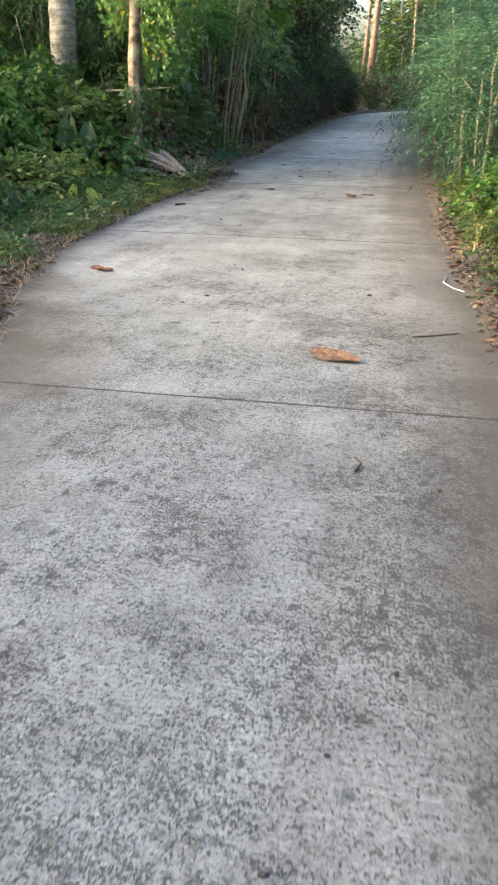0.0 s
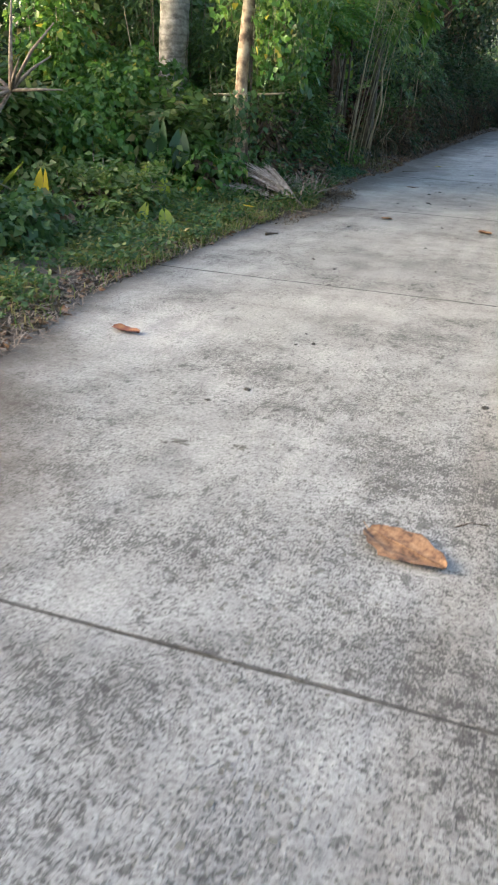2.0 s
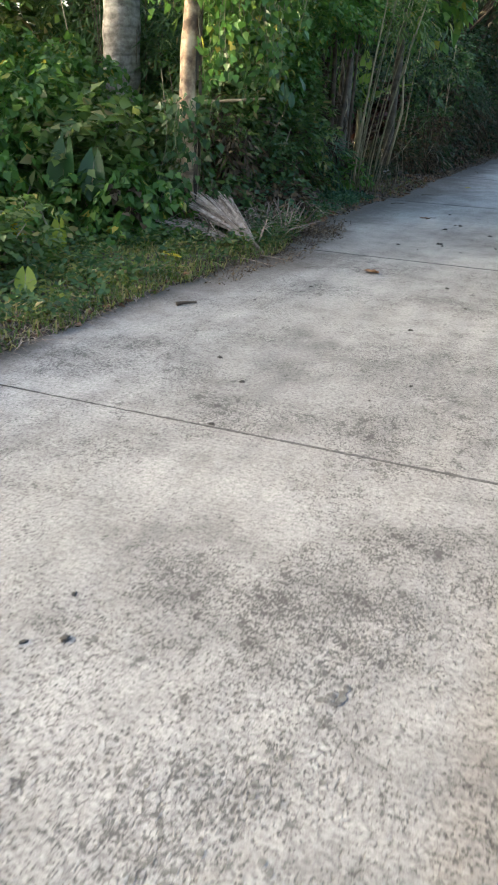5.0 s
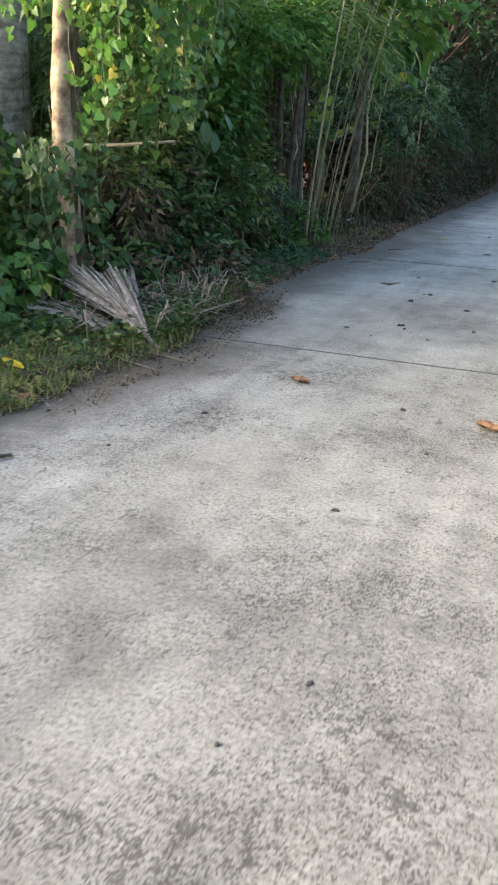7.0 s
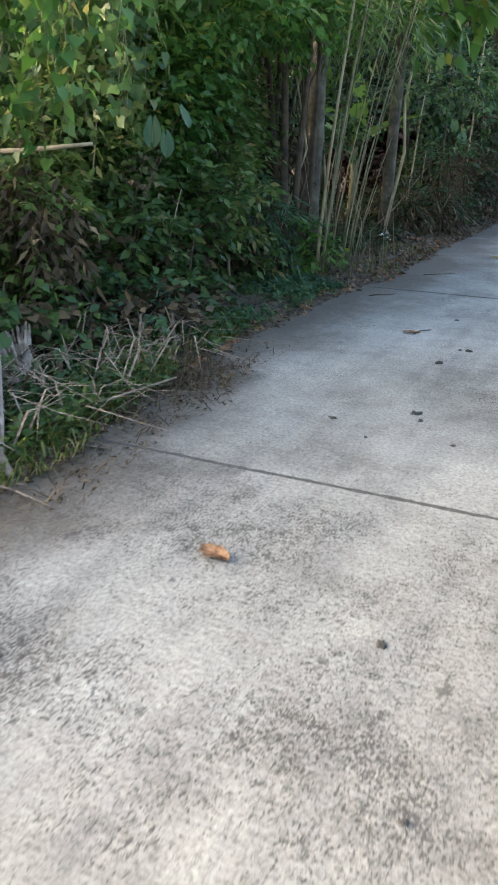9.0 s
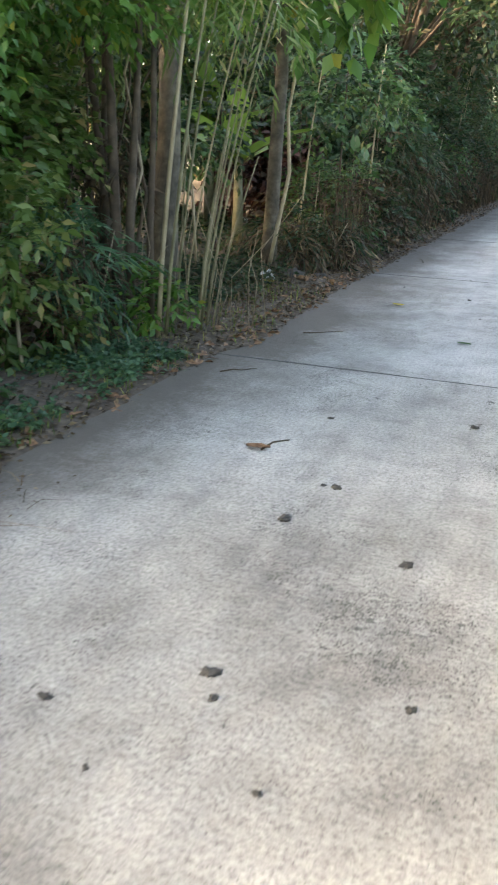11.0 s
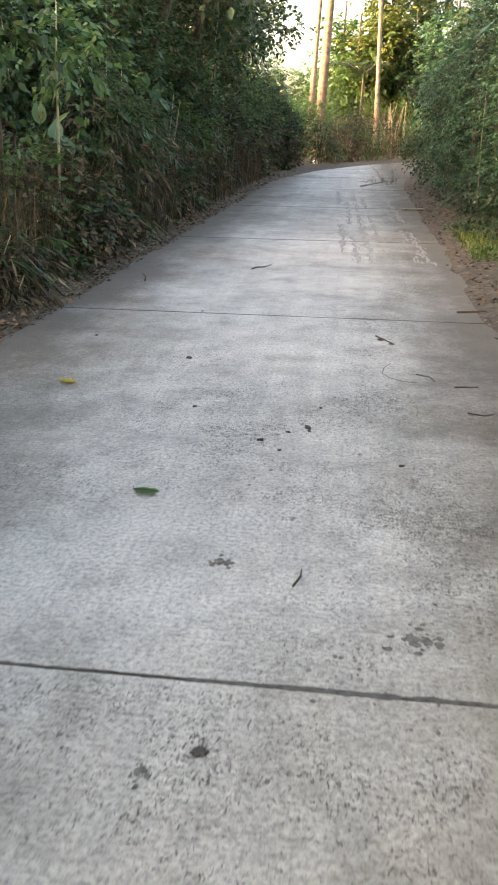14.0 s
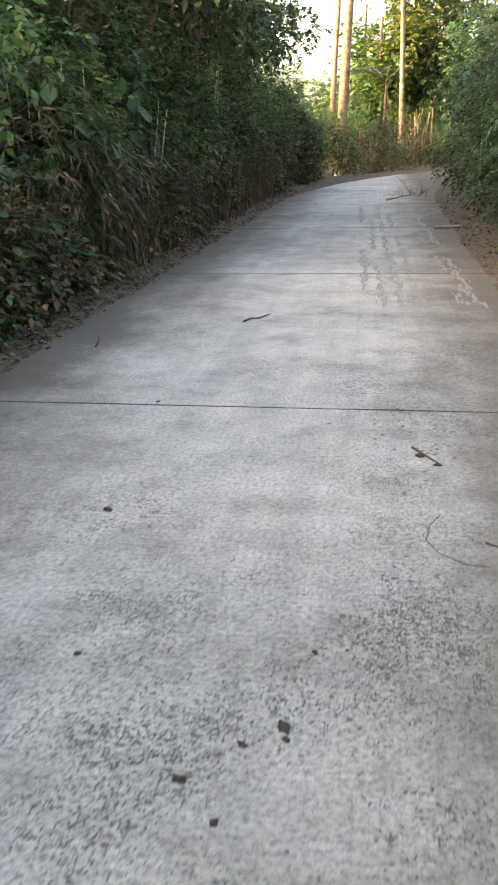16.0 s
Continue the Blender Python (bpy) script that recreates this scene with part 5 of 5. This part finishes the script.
# grass, weeds and loose stalks between the trunk's foot and the slab
p = scatter(rg, 1500, -3.2, -1.95, 12.2, 15.0, .1, patchy)
tagged(new("weeds", mesh_of("weeds", *sprays(rg, p, np.tile([0, 0, 1.0], (len(p), 1)) + rg.normal(0, .6, (len(p), 3)), .17, 3, .06, .032, "kite", .3), LEAF_MID)), "low green weeds round the fallen fronds", "weeds", "", "stuff")
tagged(new("grass", mesh_of("grass", *stack([blades(rg, scatter(rg, 2600, -3.0, -1.95, 12.4, 14.8, .06, patchy), .12, .008, .9), blades(rg, scatter(rg, 900, -3.0, -1.9, 14.6, 20, .02, patchy), .07, .007, .9)]), GRASS)), "thin grass between hedge and slab", "grass", "", "stuff")
tagged(new("dry_stalks", mesh_of("dry_stalks", *blades(rg, scatter(rg, 260, -2.9, -1.95, 12.2, 14.4, .08), .3, .012, 1.6), STRAW)), "pale dry stalks lying loose in the grass", "dry weeds", "", "stuff")
p = scatter(rg, 900, 1.5, 2.8, 6.5, 13.5, .16, patchy)
tagged(new("weeds", mesh_of("weeds", *sprays(rg, p, np.tile([0, 0, 1.0], (len(p), 1)) + rg.normal(0, .6, (len(p), 3)), .2, 4, .06, .03, "kite", .3), LEAF_SUNNY)), "yellowish green weeds at the verge", "weeds", "", "stuff")
p = scatter(rg, 500, 1.55, 2.7, 3.6, 8.0, .12, patchy)
tagged(new("weeds", mesh_of("weeds", *sprays(rg, p, np.tile([0, 0, .8], (len(p), 1)) + rg.normal(0, .6, (len(p), 3)), .14, 3, .055, .03, "oval", .3), LEAF_MID)), "low green weeds among brown leaves", "weeds", "", "stuff")
litter(np.concatenate([scatter(rg, 170, 1.4, 2.6, 3.4, 11.5, .03), scatter(rg, 160, -2.3, -1.7, 13.5, 22, -.02)]), .1, .055, DEAD_LEAF, "leaf_litter", "orange-brown fallen leaves at the verge")
litter(np.concatenate([scatter(rg, 2600, -2.6, -1.75, 13.8, 24, -.12), scatter(rg, 1600, -2.6, -1.7, 24, 40, -.1)]), .04, .02, LEAF_DRY, "leaf_litter", "fine dark leaf litter spilling onto the slab")
litter(np.concatenate([scatter(rg, 1800, -2.4, -1.3, 4.2, 6.8, -.06), scatter(rg, 1500, -2.15, -1.75, 6.6, 13.8, -.07)]), .045, .018, LEAF_DRY, "leaf_litter", "brown crumbled leaves along the soil's edge")
litter(np.concatenate([scatter(rg, 520, -2.7, -1.75, 18, 40, -.03), scatter(rg, 260, 1.3, 2.2, 18, 34, -.04)]), .07, .04, DEAD_LEAF, "leaf_litter", "brown fallen leaves on the trodden soil")
litter(np.concatenate([scatter(rg, 2600, -2.8, -1.7, 19, 40, -.08), scatter(rg, 1300, 1.15, 2.3, 18, 36, -.08)]), .06, .014, LEAF_DRY, "leaf_litter", "dark twiggy litter spilling from the hedge")
# pale straw and brown leaves washed out over the slab's rim
p = np.concatenate([scatter(rg, 2600, -2.9, -1.2, 3.6, 6.9, -.10), scatter(rg, 900, -2.3, -1.6, 6.9, 11.0, -.05), scatter(rg, 500, 1.2, 2.4, 4, 11, -.1)])
p[:, 2] = np.maximum(p[:, 2], .002)
tagged(new("straw", mesh_of("straw", *blades(rg, p, .05, .007, 2.6), STRAW)), "pale flattened straw along the slab's rim", "leaf litter", "", "stuff")
p = np.concatenate([scatter(rg, 700, -2.9, -1.3, 3.8, 6.9, -.04), scatter(rg, 260, -2.3, -1.7, 6.9, 11.0, -.02), scatter(rg, 420, 1.3, 2.7, 3.6, 10.5, .0)])
p[:, 2] = np.maximum(p[:, 2], .0)
litter(p, .07, .04, DEAD_LEAF, "leaf_litter", "rust-brown dry leaves over the soil")


def heap(x, y):
    """Thickest in the middle of the washed-up patch, thinning out around it."""
    return math.exp(-((y - 13.75) / .42) ** 2 - (max(0.0, x + 2.0) / .3) ** 2) + .03


p = np.concatenate([scatter(rg, 500, -2.2, -1.5, 11.0, 13.2, -.3), scatter(rg, 700, -2.2, -1.5, 12.9, 14.8, -.36, heap)])
p[:, 2] = np.maximum(p[:, 2], .002)
tagged(new("twig_litter", mesh_of("twig_litter", *blades(rg, p, .055, .006, 2.6), LEAF_DRY)), "dark broken twigs and stalks on the slab's rim", "leaf litter", "", "stuff")
p = np.concatenate([scatter(rg, 1100, -2.3, -1.4, 10.8, 13.2, -.3), scatter(rg, 1000, -2.2, -1.45, 12.8, 14.9, -.38, heap)])
p[:, 2] = np.maximum(p[:, 2], .0)
litter(p, .03, .012, LEAF_DRY, "leaf_litter", "dark crumbs of litter on the slab's rim")
# dry brown undergrowth in front of the open ground
p = scatter(rg, 1500, -4.2, -2.4, 18.6, 24.5, .3, patchy)
tagged(new("dry_undergrowth", mesh_of("dry_undergrowth", *stack([blades(rg, p, .26, .005, .9), blades(rg, scatter(rg, 5200, -3.0, -2.2, 21.5, 40, .26, patchy), 1.0, .007, .3)]), LEAF_DRY)), "brown dry stalks and undergrowth", "dry weeds", "", "stuff")


# ---- loose things on the lane ----
def fallen_leaf(x, y, length, width, rz, mat, label, seed, curl=.10, group="fallen leaves"):
    """A curled dead leaf with wavy torn rim, raised midrib and a short stalk."""
    verts, faces = [], []
    n, m = 14, 9
    for i in range(n + 1):
        u = i / n
        w = width * .5 * (math.sin(math.pi * (u * .93 + .035)) ** .7) * (1 + .3 * noise.noise((u * 8, seed, 0))) * (.8 + .35 * u)
        for j in range(m):
            s = j / (m - 1) * 2 - 1
            z = .006 + curl * width * (s * s) * (.6 + .6 * noise.noise((u * 3, s * 2, seed))) + .05 * length * abs(u - .5) ** 2 + .02 * width * math.cos(s * 9)
            verts.append((s * w * (1 + .13 * noise.noise((u * 15, s, seed + 4))), (u - .5) * length, max(.004, z)))
    for i in range(n):
        for j in range(m - 1):
            a = i * m + j
            faces.append([a, a + 1, a + m + 1, a + m])
    t = thing("fallen_leaf", x, y, max(0.0, ground_height(x, y)) + (.07 if -2.4 < x < -2.2 and y < 12 else .004), label, "leaf", group, "", rz)
    blade = part("leaf_blade", mesh_of("leaf_blade", verts, faces, mat, True), t)
    stem(blade, [(0, -length * .42, .012), (0, 0, .014), (0, length * .5, .012), (.01, length * .6, .02)], .0022, mat, "midrib", "raised midrib and stalk", 5, .0016)


fallen_leaf(.675, 4.545, .32, .2, 61, DEAD_LEAF, "large curled orange-brown dead leaf on the concrete", 2)
fallen_leaf(-1.31, 6.40, .2, .1, 80, RED_LEAF, "curled reddish-brown dead leaf on the concrete", 5, .25)
fallen_leaf(-.84, 11.96, .13, .08, 75, DEAD_LEAF, "small curled orange dead leaf", 7, .3)
fallen_leaf(.30, 11.6, .17, .10, 60, DEAD_LEAF, "curled orange dead leaf", 9, .35)
fallen_leaf(.52, 11.72, .14, .06, 95, RED_LEAF, "small reddish dead leaf", 10, .3)
fallen_leaf(-2.27, 11.15, .26, .075, 60, LEAF_YELLOW, "bright yellow fallen leaf lying on grass", 11, .1)
fallen_leaf(-1.16, 15.56, .12, .06, 100, DEAD_LEAF, "small curled brown dead leaf", 13, .3)
fallen_leaf(-1.34, 19.79, .11, .055, 80, LEAF_YELLOW, "small yellow fallen leaf", 14, .15)
fallen_leaf(-.55, 18.39, .10, .06, 85, LEAF_MID, "small green fallen leaf", 15, .15)
fallen_leaf(-2.52, 20.5, .26, .16, 40, DEAD_LEAF, "orange-brown curled leaf against a clod of soil", 16, .3)
fallen_leaf(-2.75, 20.1, .18, .11, 10, LEAF_YELLOW, "pale yellow fallen leaf at the verge", 17, .3)
fallen_leaf(1.75, 6.1, .2, .11, 30, DEAD_LEAF, "large brown dead leaf in the litter", 18, .3)
fallen_leaf(1.9, 7.6, .22, .12, 120, DEAD_LEAF, "large brown dead leaf in the litter", 19, .3)
fallen_leaf(1.68, 5.3, .17, .1, 80, DEAD_LEAF, "large brown dead leaf in the litter", 20, .3)


def clod(x, y, size, seed, z=0.0, label="small dark clod on the concrete"):
    """A lump of dry dirt: an uneven flattened ball."""
    bm = bmesh.new()
    bmesh.ops.create_icosphere(bm, subdivisions=3, radius=1)
    for v in bm.verts:
        q = 1 + .7 * noise.noise(v.co * 1.6 + Vector((seed, 0, 0))) + .5 * noise.noise(v.co * 3.5 + Vector((0, seed, 0)))
        v.co = Vector((v.co.x * size * q, v.co.y * size * .75 * q, max(-.002, v.co.z * size * .4 * q + size * .12)))
    me = bpy.data.meshes.new("clod")
    bm.to_mesh(me)
    bm.free()
    me.polygons.foreach_set("use_smooth", [True] * len(me.polygons))
    me.materials.append(CLOD)
    single("clod", me, pose(x, y, z, 0, 0, seed * 47), label, "clod", "clods on the lane")


for q, (x, y, s) in enumerate(((1.2, 3.0, .02), (1.06, 1.91, .018), (.91, 1.59, .016), (.82, 1.26, .018), (-.33, 6.64, .022), (-.24, 6.7, .03), (-.32, 5.78, .035), (-.44, 5.56, .025), (.8, 6.06, .04), (-.34, 6.89, .018), (-.94, 9.19, .03), (-.67, 8.87, .03),
                            (.11, 9.24, .022), (-.02, 8.92, .018), (.07, 11.11, .022), (-.14, 10.33, .03), (-1.1, 11.18, .03), (-.17, 11.72, .035), (-1.0, 13.53, .035), (-.64, 13.8, .05), (-.59, 13.7, .03), (-.76, 13.34, .02), (-.36, 13.42, .022), (-.09, 13.86, .03),
                            (-.78, 14.85, .055), (-.68, 15.25, .045), (-.74, 15.25, .025), (-.26, 14.66, .045), (-.23, 16.36, .045), (-.77, 20.42, .035), (-.08, 16.98, .035), (-.93, 21.8, .022), (.04, 19.25, .035), (-.17, 19.05, .03), (.47, 18.83, .025),
                            (-.07, 18.94, .02), (.09, 19.57, .018), (-.05, 19.18, .022), (-.56, 19.49, .02), (-1.51, 20.9, .026), (.05, 19.21, .02), (-.97, 16.18, .03), (-.56, 8.28, .025), (-1.3, 10.55, .022), (.43, 21.1, .04), (.5, 21.0, .03))):
    clod(x, y, s * .52, q + 1)
clod(-2.72, 20.75, .16, 90, .02, "rough lump of dark soil at the verge")
clod(-2.45, 20.9, .09, 91, .02, "rough lump of dark soil at the verge")


def stain(x, y, size, seed):
    """A crust of old dirt broken into many small ragged flakes."""
    r_ = np.random.default_rng(seed + 3000)
    verts, faces = [], []
    for q in range(26):
        cx, cy = r_.normal(0, size * .45), r_.normal(0, size * .33)
        s = size * r_.uniform(.06, .26)
        n = 9
        k0 = len(verts)
        verts.append((cx, cy, .0028))
        for i in range(n):
            a = 2 * math.pi * i / n
            w = s * (1 + .6 * noise.noise((math.cos(a) * 2 + q, math.sin(a) * 2, seed)))
            verts.append((cx + math.cos(a) * w, cy + math.sin(a) * w * .8, .0012))
        faces += [[k0, k0 + 1 + i, k0 + 1 + (i + 1) % n] for i in range(n)]
    single("dirt_crust", mesh_of("dirt_crust", verts, faces, STAIN), pose(x, y, .0008, 0, 0, seed * 31), "broken dark crust of old dirt on the concrete", "dirt", "dirt crusts", "stuff")


for q, (x, y, s) in enumerate(((.49, 6.79, .05), (-.23, 16.38, .05), (.28, 16.0, .05), (.34, 15.88, .03), (.47, 17.51, .07), (-.17, 17.88, .05), (-.2, 16.9, .04), (.3, 15.6, .03), (.55, 5.0, .05), (-.1, 5.1, .05), (-.35, 5.05, .06), (.2, 8.2, .04))):
    stain(x, y, s, q + 2)

TW = "thin dark twig lying on the concrete"
for pts, rad in ((((1.1, 5.05), (1.24, 5.1), (1.38, 5.19)), .006), (((.88, 3.1), (.9, 3.17), (.87, 3.24)), .006), (((.81, 4.78), (.86, 4.83), (.92, 4.84)), .003), (((-1.69, 10.11), (-1.66, 10.15), (-1.6, 10.23)), .016), (((-1.14, 15.55), (-1.12, 15.66), (-1.06, 15.74)), .006),
                 (((-1.89, 16.8), (-1.83, 16.88), (-1.78, 16.9), (-1.7, 16.98)), .005), (((-.79, 23.86), (-.75, 23.96), (-.68, 24.0), (-.62, 24.14)), .008), (((-1.77, 18.19), (-1.7, 18.2), (-1.62, 18.3), (-1.5, 18.38)), .005), (((.08, 17.76), (.1, 17.82), (.1, 17.87)), .004), (((.40, 21.2), (.46, 21.08), (.52, 20.98)), .006),
                 (((.62, 20.28), (.70, 20.22), (.72, 20.14)), .004), (((.82, 20.05), (.95, 20.06)), .005), (((.84, 19.6), (.92, 19.56), (.97, 19.6)), .004), (((1.4, 7.2), (1.55, 7.4), (1.62, 7.7)), .012), (((1.05, 22.1), (1.25, 22.15), (1.4, 22.05)), .01), (((-1.68, 23.0), (-1.72, 23.2), (-1.8, 23.4)), .006), (((.48, 20.5), (.44, 20.4), (.42, 20.28), (.46, 20.18), (.54, 20.12), (.62, 20.1)), .0016)):
    rod("twig", [(x, y, rad * .8 + .004 * (i % 2)) for i, (x, y) in enumerate(pts)], rad, BARK_DARK, TW, "twig", "twigs on the lane", sides=5)
rod("string", [(1.36, 6.8, .004), (1.33, 6.6, .006), (1.4, 6.42, .004), (1.47, 6.33, .004)], .004, PALE, "pale loop of string on the concrete", "string", r1=.004)

# dry moss grown in small flecks on the worn side of the lane
verts, faces = [], []
r = np.random.default_rng(89)
while len(faces) < 5200:
    x, y = r.normal(.72, .34), r.uniform(.6, 22)
    if x > 1.3 or noise.noise((x * 1.4, y * .8, 4)) + .5 * noise.noise((x * 5, y * 4, 7)) < r.uniform(.0, .45):
        continue
    s = .0025 + .0075 * r.random() ** 2
    z = .001 + .0016 * r.random()
    k0 = len(verts)
    for i in range(7):
        aa = 2 * math.pi * i / 7
        verts.append((x + math.cos(aa) * s * r.uniform(.6, 1.3), y + math.sin(aa) * s * r.uniform(.7, 1.6), z))
    faces.append(list(range(k0, k0 + 7)))
single("dry_moss", mesh_of("dry_moss", verts, faces, MOSS), pose(0, 0, 0), "dark flecks of dry moss on the worn concrete", "moss", "", "stuff")

# dirty tread prints left along the lane
verts, faces = [], []
r = np.random.default_rng(88)
for x0 in (.12, .26, .42, .58, .92, 1.04):
    for y in np.arange(24.6, 34.5, .055):
        if noise.noise((x0 * 5, y * .55, 2)) < -.15 or r.random() < .12:
            continue
        w, h, zt = r.uniform(.006, .02), r.uniform(.05, .16), r.uniform(.001, .0045)
        cx = x0 - .03 * (y - 24.6) + r.normal(0, .025)
        k0 = len(verts)
        for i in range(7):
            aa = 2 * math.pi * i / 7
            verts.append((cx + math.cos(aa) * w * r.uniform(.7, 1.2), y + math.sin(aa) * h * r.uniform(.7, 1.2), zt))
        faces.append(list(range(k0, k0 + 7)))
single("tyre_print", mesh_of("tyre_print", verts, faces, TREAD), pose(0, 0, 0), "faint grey dirt prints of tyre treads along the lane", "dirt", "", "stuff")

# fallen leafless branch in the lane near the bend
t = thing("fallen_branch", .85, 36.0, 0, "grey leafless fallen branch lying on the lane", "branch")
r = np.random.default_rng(71)
stem(t, [(-.55, .1, .02), (-.1, 0, .12), (.3, -.05, .2)], .02, BARK_GREY, "limb")
for q in range(16):
    b = Vector((r.uniform(-.45, .3), 0, .06 + r.uniform(0, .1)))
    e = b + Vector((r.normal(.1, .22), r.normal(0, .15), r.uniform(.05, .5) if b.x > -.1 else r.uniform(.0, .2)))
    stem(t, [tuple(b), tuple(b.lerp(e, .5) + Vector((.03, 0, .03))), tuple(e)], .009, BARK_GREY, "twig", sides=4, r1=.004)
# scrap of white board, bits of rubbish
bm = bmesh.new()
bmesh.ops.create_cube(bm, size=1)
for v in bm.verts:
    v.co = Vector((v.co.x * .4, v.co.y * .14, v.co.z * .02 + .02 + .008 * v.co.x))
bmesh.ops.bevel(bm, geom=bm.edges[:], offset=.004, segments=1)
me = bpy.data.meshes.new("board_scrap")
bm.to_mesh(me)
bm.free()
me.materials.append(STRAW)
single("board_scrap", me, pose(1.2, 30.6, 0, 0, 0, 8), "pale flat scrap of board at the verge", "scrap")


def crumpled(x, y, size, seed, label):
    bm2 = bmesh.new()
    bmesh.ops.create_icosphere(bm2, subdivisions=3, radius=size)
    for v in bm2.verts:
        n1 = noise.noise(v.co * (9 / size * .1) + Vector((seed, 0, 0)))
        v.co = Vector((v.co.x * (1 + .7 * n1), v.co.y * (.6 + .6 * n1), max(0, v.co.z * (1.1 + n1) + size * .8)))
    me2 = bpy.data.meshes.new("plastic_bag")
    bm2.to_mesh(me2)
    bm2.free()
    me2.materials.append(PALE)
    single("plastic_bag", me2, pose(x, y, .02), label, "litter", "plastic litter")


crumpled(-2.84, 20.3, .07, 3, "crumpled bluish-white plastic at the verge")
crumpled(-2.86, 20.42, .05, 5, "crumpled bluish-white plastic at the verge")
crumpled(-1.3, 47.2, .09, 7, "small pale piece of rubbish at the far verge")
crumpled(-5.2, 25.6, .10, 9, "pale sack lying in the undergrowth")
